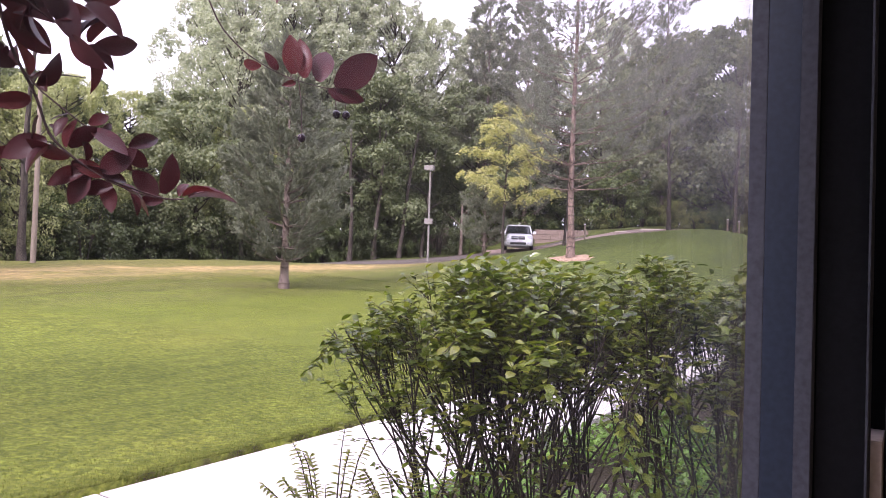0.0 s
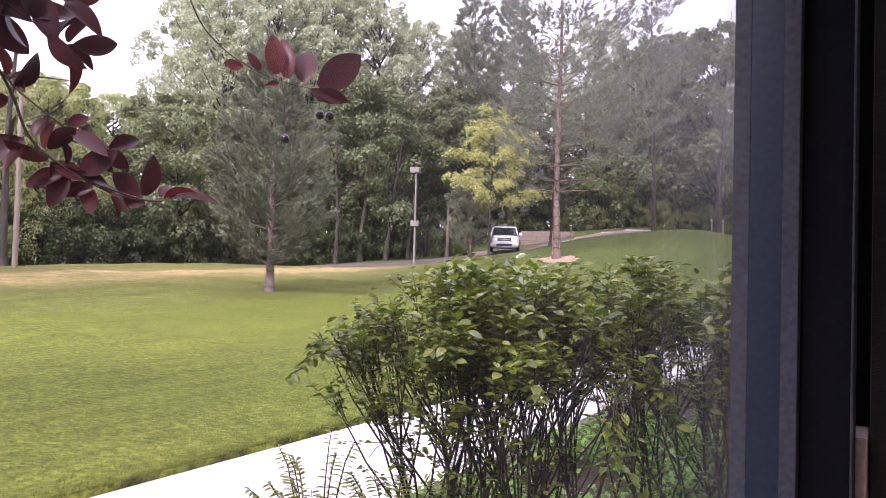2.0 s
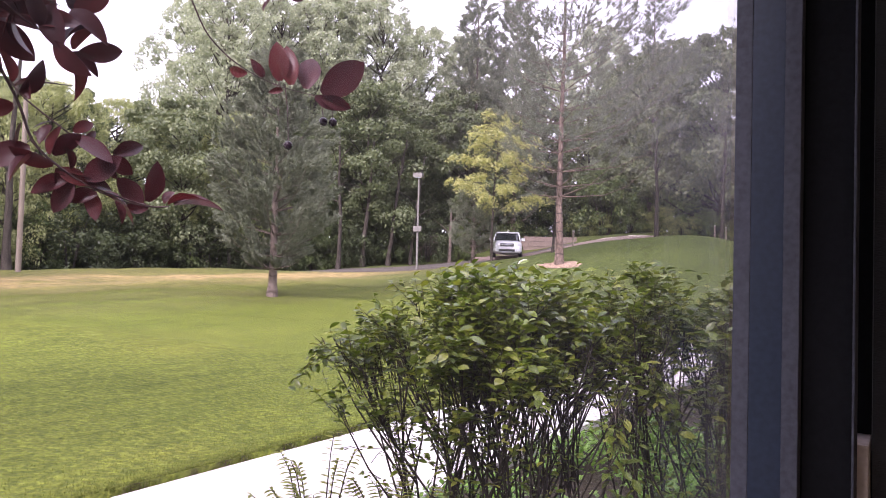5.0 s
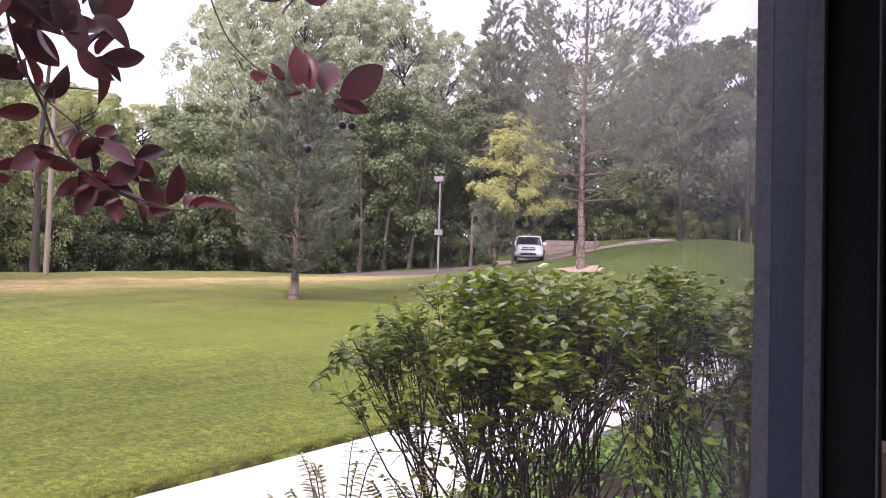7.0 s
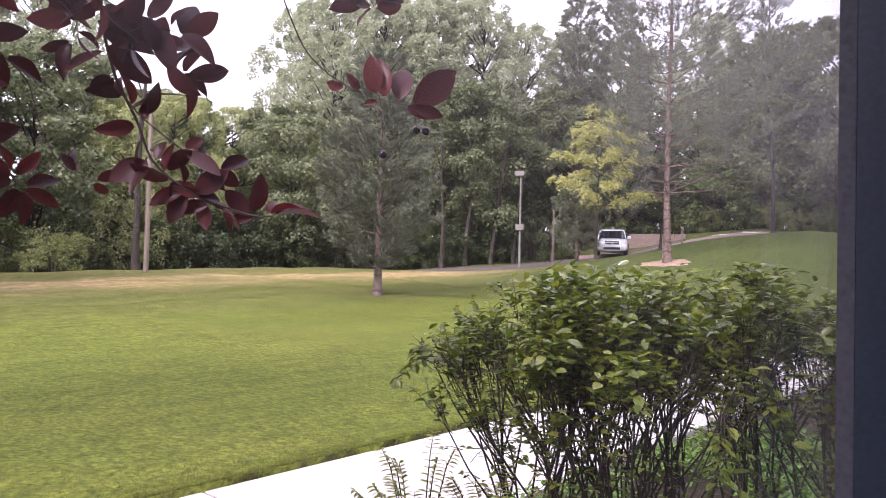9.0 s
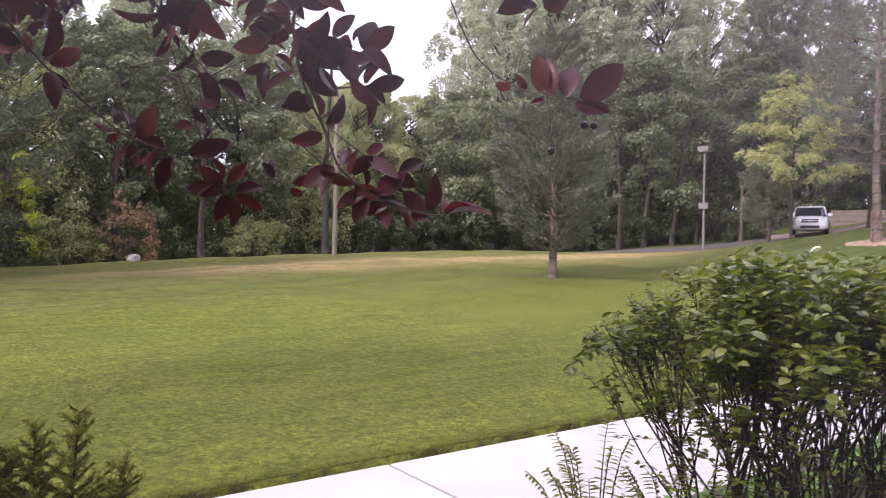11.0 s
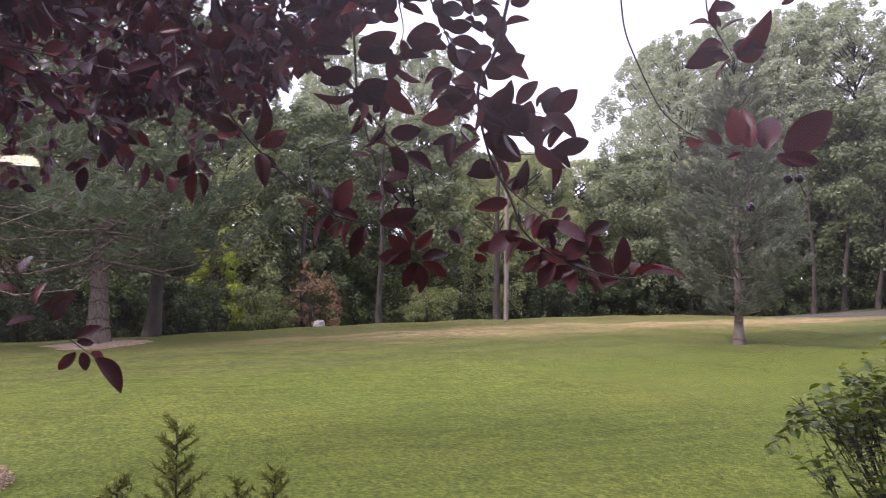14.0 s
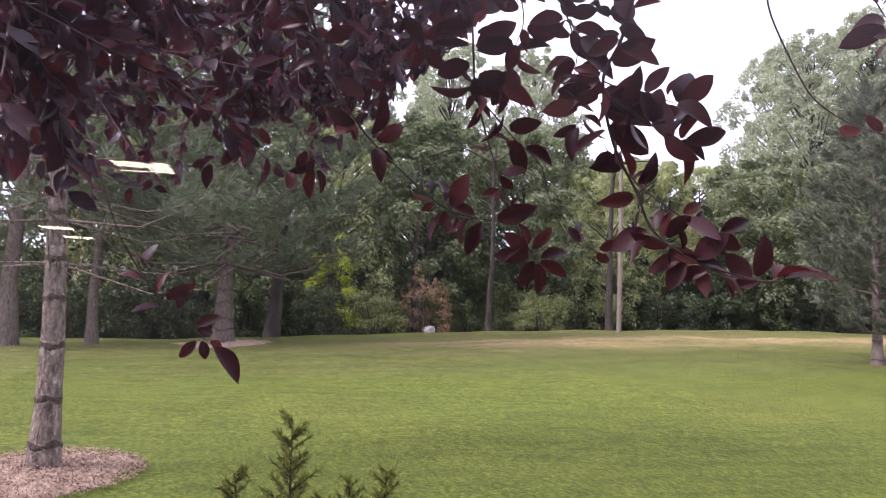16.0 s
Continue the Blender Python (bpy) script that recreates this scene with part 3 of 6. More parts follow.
def ribbon(name, centre, width, lift, material, label, category):
    c = np.asarray(centre, float)
    t = unit(np.gradient(c, axis=0))
    nrm = np.stack([-t[:, 1], t[:, 0]], 1)
    cols = np.linspace(-width / 2, width / 2, 7)
    xy = c[:, None, :] + cols[None, :, None] * nrm[:, None, :]
    z = ground(xy[..., 0], xy[..., 1]).mean(1, keepdims=True) * 0.6 + ground(xy[..., 0], xy[..., 1]) * 0.4 + lift
    v = np.concatenate([xy, z[..., None]], -1)
    low = v - [0, 0, 0.25]
    both = np.concatenate([v.reshape(-1, 3), low.reshape(-1, 3)])
    n, m = len(c), len(cols)
    i, j = np.meshgrid(np.arange(n - 1), np.arange(m - 1), indexing="ij")
    top = np.stack([i * m + j, i * m + j + 1, (i + 1) * m + j + 1, (i + 1) * m + j], -1).reshape(-1, 4)
    k = np.arange(n - 1)
    o = n * m
    s1 = np.stack([k * m, (k + 1) * m, (k + 1) * m + o, k * m + o], -1)
    s2 = np.stack([k * m + m - 1, k * m + m - 1 + o, (k + 1) * m + m - 1 + o, (k + 1) * m + m - 1], -1)
    ob = raw(name, both, np.concatenate([top, s1, s2]), material)
    return tagged(ob, label, category, kind="structure")


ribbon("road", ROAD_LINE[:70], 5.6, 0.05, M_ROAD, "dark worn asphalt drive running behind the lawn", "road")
# sunlight on the uphill stretch is part of its pale concrete colour
ribbon("pavement", ROAD_LINE[69:], 4.2, 0.06, M_DRIVE, "pale concrete stretch of the drive uphill, sunlight put into its colour", "driveway")


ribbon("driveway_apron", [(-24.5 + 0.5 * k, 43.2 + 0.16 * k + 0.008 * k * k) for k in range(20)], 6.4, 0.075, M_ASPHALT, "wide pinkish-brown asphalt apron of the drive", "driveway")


def grass():
    """Blades on the part of the lawn that lies nearest to the window."""
    rng = np.random.default_rng(3)
    n = 520000
    x = -4.47 - 16.0 * rng.random(n) ** 2.2
    y = -4.5 + 26.0 * rng.random(n) ** 1.15
    keep = (x * -0.2 + y > -2.2)
    x, y = x[keep], y[keep]
    clump = np.sin(x * 2.3 + 1.7 * np.sin(y * 1.1)) * np.sin(y * 1.9 + np.sin(x * 0.8))
    keep = rng.random(len(x)) < 0.88 + 0.12 * clump
    x, y = x[keep], y[keep]
    n = len(x)
    z = ground(x, y) - 0.004
    h = rng.uniform(0.012, 0.03, n) * (1 + 0.25 * np.sin(x * 1.3) * np.sin(y * 0.7))
    a = rng.uniform(0, 2 * np.pi, n)
    lean = rng.uniform(0.1, 0.9, n) * h
    w = rng.uniform(0.0025, 0.0048, n) * (1 + 0.06 * (-x - 4.4))
    b = a + rng.uniform(-0.6, 0.6, n)
    base = np.stack([x, y, z], 1)
    side = np.stack([-np.sin(a), np.cos(a), np.zeros(n)], 1) * w[:, None] / 2
    tip = base + np.stack([np.cos(b) * lean, np.sin(b) * lean, h], 1)
    v = np.stack([base - side, base + side, tip], 1).reshape(-1, 3)
    ob = raw("grass", v, np.arange(3 * n).reshape(n, 3), M_BLADE)
    tagged(ob, "short mown green grass blades of the lawn", "grass", kind="stuff")
    # ragged fringe that hangs over the edge of the walk
    n = 9000
    y = -3 + 15 * rng.random(n)
    y = y[np.sin(y * 5.1 + 2 * np.sin(y * 1.7)) + 0.8 * np.sin(y * 13) > 0.1]
    n = len(y)
    x = -4.33 - 0.16 * rng.random(n) + 0.03 * np.sin(y * 7) + 0.02 * np.sin(y * 17)
    base = np.stack([x, y, np.full(n, -0.03)], 1)
    a = rng.uniform(-1.3, 1.3, n)
    h = rng.uniform(0.015, 0.045, n)
    side = np.stack([-np.sin(a), np.cos(a), np.zeros(n)], 1) * 0.0035
    tip = base + np.stack([np.cos(a) * h * 0.55, np.sin(a) * h * 0.8, h], 1)
    v = np.stack([base - side, base + side, tip], 1).reshape(-1, 3)
    ob = raw("grass_fringe", v, np.arange(3 * n).reshape(n, 3), M_BLADE)
    tagged(ob, "ragged grass fringe along the edge of the concrete walk", "grass", kind="stuff")


grass()


def mulch_ring(x, y, rx, ry, seed):
    """A low ring of pine litter round a trunk."""
    rng = np.random.default_rng(seed)
    n, rings = 36, 6
    a = np.linspace(0, 2 * np.pi, n, endpoint=False)
    wob = 1 + 0.12 * np.sin(3 * a + seed) + 0.08 * np.sin(7 * a) + 0.05 * rng.normal(size=n)
    v, f = [], []
    for k in range(rings):
        s = 1 - k / rings
        px, py = x + rx * s * wob * np.cos(a), y + ry * s * wob * np.sin(a)
        pz = ground(px, py) + (-0.03 if k == 0 else 0.028 + 0.05 * (1 - s) + 0.01 * rng.normal(size=n))
        v.append(np.stack([px, py, pz], 1))
    v = np.concatenate(v)
    j = np.arange(n)
    f = np.concatenate([np.stack([k * n + j, k * n + (j + 1) % n, (k + 1) * n + (j + 1) % n, (k + 1) * n + j], -1) for k in range(rings - 1)])
    ob = raw("mulch_ring", v, f, M_MULCH, smooth=True)
    tagged(ob, "ring of reddish pine mulch round a trunk", "mulch", "mulch rings", "")


def mulch_chips(x, y, rx, ry, seed, n):
    """Loose flakes of bark on a mulch ring."""
    rng = np.random.default_rng(seed)
    a, s = rng.uniform(0, 6.283, n), np.sqrt(rng.random(n)) * 1.08
    px, py = x + rx * s * np.cos(a), y + ry * s * np.sin(a)
    c = np.stack([px, py, ground(px, py) + 0.035 + 0.05 * np.clip(1 - s, 0, 1) + 0.02 * rng.random(n)], 1)
    v, f = diamonds(c, 0.03, 0.014, rng, 1.8)
    tagged(raw("mulch_chips", v, f, M_CHIP), "loose reddish-tan bark chips on a mulch ring", "mulch", kind="stuff")


mulch_chips(-7.2, -1.9, 0.95, 0.8, 6, 9000)
mulch_ring(-7.2, -1.9, 0.95, 0.8, 1)
mulch_ring(-24.0, -1.4, 1.2, 1.5, 2)
mulch_ring(-14.0, 31.8, 1.25, 0.8, 4)


# ---------------------------------------------------------------- trees
def trunk_pts(h, lean, rng, n=9, wob=0.03):
    z = np.linspace(-0.15, h, n)
    q = np.clip(z / h, 0, 1) ** 1.3
    p = np.stack([lean[0] * q, lean[1] * q, z], 1)
    p[1:, :2] += np.cumsum(rng.normal(size=(n - 1, 2)) * wob, 0)
    return p


def leafy_lobes(centres, radii, per, leaf, rng, axis_xy, flat=0.72, ratio=0.6, droop=0.25):
    """Leaves that clothe rounded boughs, thickest on top and on the outer side, each lying roughly along the bough's skin."""
    n = len(centres) * per
    c, r = np.repeat(centres, per, 0), np.repeat(radii, per)[:, None]
    out = c - np.append(axis_xy, 0.0)
    out = unit(out * [1, 1, 0.0])
    nrm = unit(rng.normal(size=(n, 3)) + [0, 0, 0.5] + 0.4 * out)
    depth = 1.08 - 0.5 * rng.random(n)[:, None] ** 2.2
    ragged = 1 + 0.22 * rng.normal(size=(n, 1)) * (rng.random((n, 1)) < 0.35)
    at = c + nrm * r * depth * ragged * [1, 1, flat]
    face = unit(nrm + 0.55 * rng.normal(size=(n, 3)))
    d = unit(np.cross(face, rng.normal(size=(n, 3))) + [0, 0, -droop] + 0.25 * nrm)
    s = unit(np.cross(d, face))
    ln = (leaf * rng.uniform(0.6, 1.35, n))[:, None]
    wd = ln * ratio * rng.uniform(0.8, 1.2, n)[:, None]
    mid = at + d * ln * 0.45
    v = np.stack([at, mid + s * wd * 0.5, at + d * ln, mid - s * wd * 0.5], 1).reshape(-1, 3)
    return v, np.arange(4 * n).reshape(n, 4)


def broadleaf(name, label, h, crown_r, crown_lo, leaf_mat, seed, leaves=9000, leaf=0.2, trunk_r=0.16, lobes=90, lobe=0.8, bark_mat=None, stems=1, droop=0.25, flat=0.72, peak=0.42, ratio=0.6, category="tree"):
    """Trunk and limbs, and a crown built of many rounded leafy boughs with dark gaps between them."""
    rng = np.random.default_rng(seed)
    t = thing(name, label, category)
    wood = Pile()
    lines = []
    for s in range(stems):
        lean = rng.normal(size=2) * (0.35 if stems == 1 else 0.9)
        p = trunk_pts(h * 0.9, lean, rng, wob=0.02 * h / 8)
        if stems > 1:
            p[:, :2] += rng.normal(size=2) * 0.3
        z = np.linspace(0, 1, len(p))
        wood.tube(p, trunk_r * (1 - 0.85 * z) * (1 + 0.5 * np.exp(-z * 14)), 8)
        lines.append(p)
    wood.link("trunk", bark_mat or M_BARK, t, smooth=True)
    # boughs: spread over the crown's skin, some farther in, none too close to another
    c, r = [], []
    for _ in range(lobes * 14):
        if len(c) >= lobes:
            break
        q = rng.uniform(crown_lo, 1.0)
        env = crown_r * math.sqrt(max(0.02, 1 - ((q - (peak + crown_lo * 0.45)) / (1.03 - peak - crown_lo * 0.45 if q > peak + crown_lo * 0.45 else 0.75 - crown_lo * 0.4)) ** 2))
        a = rng.uniform(0, 6.283)
        rr = env * (rng.uniform(0.72, 1.0) if rng.random() < 0.78 else rng.uniform(0.1, 0.7)) * (1 + 0.16 * math.sin(3 * a + 8 * q + seed) + 0.1 * math.sin(5 * a - 13 * q))
        size = lobe * rng.uniform(0.55, 1.3) * (1.0 - 0.45 * max(0.0, q - 0.6) / 0.4)
        m = np.array([rr * math.cos(a), rr * math.sin(a), q * h])
        if all(np.linalg.norm(m - k) > 0.72 * (size + w) * 0.9 for k, w in zip(c, r)):
            c.append(m)
            r.append(size)
    c, r = np.array(c), np.array(r)
    for k in range(0, len(c), 3):             # a limb to every third bough
        p = lines[k % stems]
        q = min(0.93, max(0.1, (c[k][2] - 0.45 * np.hypot(c[k][0], c[k][1])) / h))
        base = np.array([np.interp(q, np.linspace(0, 1, len(p)), p[:, i]) for i in range(3)])
        m = (base + c[k]) / 2 + [0, 0, -0.05 * h / 10] + rng.normal(size=3) * 0.1
        limb = Pile()
        limb.tube([base, (base + m) / 2, m, (m + c[k]) / 2 + [0, 0, 0.03], c[k]], np.array([0.30, 0.24, 0.18, 0.12, 0.05]) * trunk_r * (1.25 - 0.6 * q), 5)
        limb.link("limb", bark_mat or M_BARK, t, smooth=True)
    weight = max(40, int(leaves / len(c)))
    v, f = leafy_lobes(c, r, weight, leaf, rng, np.zeros(2), flat, ratio, droop)
    raw("crown", v, f, leaf_mat, t, kind="stuff")
    return t


def pine(name, label, h, base_r, crown_lo, needle_mat, bark_mat, trunk_r, seed, whorls=22, per=6, tufts=12, needle=0.17, power=0.75, lift=0.25, lean=(0, 0), needles=13, bare=0, min_reach=0.12, favour=0.0, favour_to=0.0, shape=None, brush=0.3, thick=0.07, limb_r=0.22):
    """Straight trunk, whorls of limbs and needles that stand in tufts."""
    rng = np.random.default_rng(seed)
    t = thing(name, label, "pine tree")
    p = trunk_pts(h, lean, rng, 14, 0.006 * h / 6)
    z = np.linspace(0, 1, len(p))
    wood = Pile()
    rad = trunk_r * (1 - 0.93 * z ** 0.9) * (1 + 0.45 * np.exp(-z * 30))
    wood.tube(p, rad, 12)
    rows = max(3, int((crown_lo + 0.1) * h / 0.42))
    for k in range(rows):     # scars of old whorls
        q = 0.04 + k * (crown_lo + 0.1) / rows + rng.uniform(-0.006, 0.006)
        b = np.array([np.interp(q, z, p[:, c]) for c in range(3)])
        r = np.interp(q, z, rad)
        rings = Pile()
        wave = rng.uniform(0, 6)
        rings.tube([b - [0, 0, 0.035], b - [0, 0, 0.012], b + [0, 0, 0.012], b + [0, 0, 0.035]], [r * 0.95, r * 1.05, r * 1.05, r * 0.95], 16)
        v = rings.v[0]
        ang = np.arctan2(v[:, 1] - b[1], v[:, 0] - b[0])
        v[:, 2] += 0.14 * r * np.sin(3 * ang + wave)
        v[:, :2] = b[:2] + (v[:, :2] - b[:2]) * (1 + 0.045 * np.sin(5 * ang + 2 * wave))[:, None]
        rings.link("whorl_scar", M_SCAR, t, smooth=True)
    wood.link("trunk", bark_mat, t, smooth=True)
    centres, dirs = [], []
    for w in range(whorls):
        q = crown_lo + (0.99 - crown_lo) * (w + rng.uniform(-0.2, 0.2)) / (whorls - 1)
        q = min(max(q, crown_lo * 0.9), 0.99)
        b = np.array([np.interp(q, z, p[:, c]) for c in range(3)])
        off = rng.uniform(0, 6.28)
        s = (q - crown_lo) / (1 - crown_lo)
        size = base_r * (np.interp(s, *zip(*shape)) if shape else max(min_reach, (1 - s) ** power) * (0.6 + 0.4 * min(1, s * 4.5)))
        for k in range(per):
            a = off + k * 6.283 / per + rng.uniform(-0.3, 0.3)
            reach = size * rng.uniform(0.62, 1.1) * (1 + favour * (1 - s) * math.cos(a - radians(favour_to)))
            rise = lift + 0.55 * s + rng.uniform(-0.12, 0.12)
            d = np.array([np.cos(a), np.sin(a), rise])
            e = b + d * reach
            m = b + d * reach * 0.5 - [0, 0, 0.09 * reach]
            r0 = np.interp(q, z, rad) * limb_r + 0.005
            limb = Pile()
            tip = e + [0, 0, 0.14 * reach]
            limb.tube([b, (b + m) / 2, m, (m + e) / 2, tip], np.array([1, 0.75, 0.55, 0.38, 0.2]) * r0, 5)
            limb.link("limb", bark_mat, t, smooth=True)
            if w < bare:
                continue
            # brushes: side shoots that fork off the outer two thirds of the limb and turn up at their ends
            flat_side = np.array([-np.sin(a), np.cos(a), 0])
            n = max(3, int(tufts * (reach / base_r) ** 1.3 + 2))
            for i in range(n):
                if i % 5 == 0:                # brushes stand together in clumps
                    g0, fan0 = 0.28 + 0.74 * rng.random() ** 0.7, rng.normal() * 0.24 * reach
                    lean_out, lean_side, lean_up = rng.uniform(0.3, 0.9), np.sign(fan0) * rng.uniform(0.1, 0.6), rng.uniform(0.25, 0.95)
                g = min(1.02, g0 + rng.normal() * 0.045)
                spot = b * (1 - g) ** 2 + 2 * m * g * (1 - g) + tip * g * g
                fan = fan0 * (1.15 - 0.75 * g) + rng.normal() * 0.05 * reach
                centres.append(spot + flat_side * fan + [0, 0, rng.normal() * 0.025 * reach + 0.12 * abs(fan)])
                dirs.append(unit(unit(d * [1, 1, 0]) * lean_out + flat_side * lean_side + np.array([0, 0, lean_up]) + rng.normal(size=3) * 0.2))
    c, d = np.array(centres), np.array(dirs)
    k = int(needles * 1.6)
    cc, dd = np.repeat(c, k, 0), np.repeat(d, k, 0)
    n = len(cc)
    along = rng.random(n)[:, None]
    out = unit(dd * 0.75 + unit(rng.normal(size=(n, 3))) * (1.0 - 0.45 * along))
    st = cc + dd * along * brush
    ln = needle * rng.uniform(0.7, 1.2, n)[:, None] * (1.05 - 0.25 * along)
    s = unit(np.cross(out, rng.normal(size=(n, 3)))) * thick * needle
    v = np.stack([st - s, st + s, st + out * ln], 1).reshape(-1, 3)
    raw("needles", v, np.arange(3 * n).reshape(n, 3), needle_mat, t, kind="stuff")
    return t


def plant(t, x, y, turn=0.0, size=1.0, sink=0.0):
    t.matrix_world = pose(x, y, gz(x, y) - sink, 0, 0, turn) @ Matrix.Diagonal((size, size, size, 1))
    return t


def again(t, x, y, turn, size):
    t2 = copy_thing(t, pose(x, y, gz(x, y), 0, 0, turn))
    t2.scale = (size,) * 3
    return t2


# pines that stand on the lawn
plant(pine("small_pine_tree", "young grey-green pine with a full conical crown on the lawn", 7.6, 2.25, 0.13, M_NEEDLE, M_PINEBARK, 0.14, 11,
           whorls=20, per=6, tufts=46, needle=0.105, lift=0.28, needles=52, brush=0.31, thick=0.12,
           shape=[(0, 0.62), (0.1, 0.86), (0.28, 1.0), (0.5, 0.75), (0.75, 0.45), (0.92, 0.22), (1, 0.1)]), -16.6, 16.05)
plant(pine("near_pine_tree", "pine with grey-brown ringed bark in a mulch ring", 9.5, 3.0, 0.21, M_NEEDLE2, M_NEARBARK, 0.115, 12,
           whorls=24, per=6, tufts=30, needle=0.15, power=0.6, lift=0.02, needles=22, lean=(0.05, -0.25), bare=2, brush=0.24, thick=0.05, limb_r=0.09), -7.23, -1.89)
plant(pine("shade_pine_tree", "large pine with a thick pale trunk and low limbs", 13, 5.6, 0.2, M_NEEDLE2, M_PINEBARK, 0.30, 13,
           whorls=24, per=7, tufts=52, needle=0.2, lift=0.0, needles=22, brush=0.36, thick=0.07,
           shape=[(0, 0.85), (0.15, 1.0), (0.4, 0.9), (0.7, 0.6), (1, 0.12)]), -24.3, -1.4, 40)
plant(pine("tall_pine_tree", "tall pine with a bare reddish trunk and open limbs", 19.0, 4.9, 0.17, M_NEEDLE, M_TALLBARK, 0.17, 14,
           whorls=23, per=6, tufts=50, needle=0.16, lift=0.3, needles=24, bare=2, favour=0.3, favour_to=24, brush=0.4, thick=0.085,
           shape=[(0, 0.6), (0.12, 0.95), (0.35, 1.0), (0.55, 0.75), (0.75, 0.58), (0.9, 0.35), (1, 0.12)]), -14.0, 31.8)
plant(pine("slender_pine_tree", "slender dark pine standing behind the drive", 18.5, 3.0, 0.1, M_NEEDLE, M_PINEBARK, 0.2, 15,
           whorls=28, per=6, tufts=30, needle=0.24, power=0.5, lift=0.5, needles=20, brush=0.5, thick=0.1), -24.3, 46.9)
plant(pine("slender_pine_tree", "dark narrow pine rising behind the drive", 19.0, 3.0, 0.1, M_NEEDLE, M_PINEBARK, 0.2, 19,
           whorls=28, per=6, tufts=30, needle=0.24, power=0.5, lift=0.5, needles=20, brush=0.5, thick=0.1), -27.0, 45.8)
plant(pine("scrub_pine_tree", "small greyish pine beside the yellow locust", 4.3, 2.0, 0.2, M_NEEDLE, M_PINEBARK, 0.13, 16,
           whorls=12, per=6, tufts=20, needle=0.18, power=0.6, needles=18), -21.2, 36.0)
plant(pine("dark_pine_tree", "broad dark pine at the edge of the woods", 15.0, 4.6, 0.16, M_NEEDLE2, M_PINEBARK, 0.26, 17,
           whorls=24, per=6, tufts=40, needle=0.24, power=0.55, needles=18, brush=0.45), -24.2, -9.5)
plant(pine("far_pine_tree", "tall narrow pine over the treetops", 19.5, 1.6, 0.1, M_NEEDLE2, M_PINEBARK, 0.2, 18,
           whorls=28, per=5, tufts=14, needle=0.24, power=0.5, lift=0.8, needles=16, brush=0.6), -17.0, 55.5)

# the yellow locust
def locust(x, y):
    """A young honey locust: tiers of ascending limbs hung with feathery sprays."""
    rng = np.random.default_rng(22)
    t = thing("yellow_locust_tree", "young honey locust with feathery yellow-green leaves", "tree", (x, y, gz(x, y)))
    h = 8.2
    p = trunk_pts(h, (0.15, 0.1), rng, 12, 0.02)
    z = np.linspace(0, 1, 12)
    w = Pile()
    w.tube(p, 0.085 * (1 - 0.88 * z), 9)
    w.link("trunk", M_BARK, t, smooth=True)
    c = []
    for k in range(30):
        q = 0.33 + 0.66 * ((k // 4) / 7.4) ** 0.9 + rng.uniform(0, 0.025)
        b = np.array([np.interp(q, z, p[:, i]) for i in range(3)])
        a = 2.4 * k + rng.uniform(-0.4, 0.4)
        reach = (4.0 * (1 - (q - 0.3) / 0.74) ** 0.85 + 0.15) * rng.uniform(0.55, 1.08) * (0.8 if q < 0.38 else 1)
        e = b + np.array([np.cos(a) * reach, np.sin(a) * reach, reach * rng.uniform(0.2, 0.42)])
        m = (b + e) / 2 + [0, 0, 0.16 * reach]
        limb = Pile()
        limb.tube([b, (b + m) / 2, m, (m + e) / 2, e], [0.022, 0.017, 0.013, 0.009, 0.004], 5)
        limb.link("limb", M_BARK, t, smooth=True)
        for j in range(int(6 + 11 * reach)):
            u = rng.uniform(0.35, 1.05)
            s0 = (b * (1 - u) ** 2 + 2 * m * u * (1 - u) + e * u * u) + rng.normal(size=3) * [0.16, 0.16, 0.08]
            d = unit(np.array([np.cos(a) + rng.normal() * 0.8, np.sin(a) + rng.normal() * 0.8, rng.uniform(-0.5, 0.25)]))
            g = np.linspace(0, 1, 16)[:, None]
            c.append(s0 + d * g * rng.uniform(0.3, 0.55) + np.array([0, 0, -0.26]) * g ** 2 + rng.normal(size=(16, 3)) * 0.035)
    v, f = diamonds(np.concatenate(c), 0.15, 0.075, rng, 0.5)
    raw("leaf_sprays", v, f, M_LEAF_Y, t, kind="stuff")


locust(-19.5, 35.2)

# the woods beyond the drive
maple = broadleaf("maple_tree", "dense mid-green maple in the woods", 11.5, 3.6, 0.2, M_LEAF_A, 31, leaves=36000, leaf=0.2, trunk_r=0.2, lobes=120, lobe=0.8)
oak = broadleaf("oak_tree", "dark green spreading tree of the woods", 11.0, 4.3, 0.22, M_LEAF_D, 32, leaves=36000, leaf=0.21, trunk_r=0.2, lobes=120, lobe=0.88, flat=0.65)
cotton = broadleaf("cottonwood_tree", "tall airy grey-green cottonwood", 17.0, 3.2, 0.14, M_LEAF_B, 33, leaves=40000, leaf=0.16, trunk_r=0.22, lobes=330, lobe=0.5, flat=1.0, peak=0.45, droop=0.1, ratio=0.7)
willow = broadleaf("willow_tree", "light green willow with drooping sprays", 12.0, 3.8, 0.08, M_LEAF_C, 34, leaves=36000, leaf=0.19, trunk_r=0.2, lobes=180, lobe=0.62, droop=0.7, stems=2, flat=1.15, ratio=0.4)
def grove(t, lot):
    """The first spot takes the tree itself, the others its copies."""
    for k, (x, y, turn, size) in enumerate(lot):
        if k:
            again(t, x, y, turn, size)
        else:
            plant(t, x, y, turn, size)


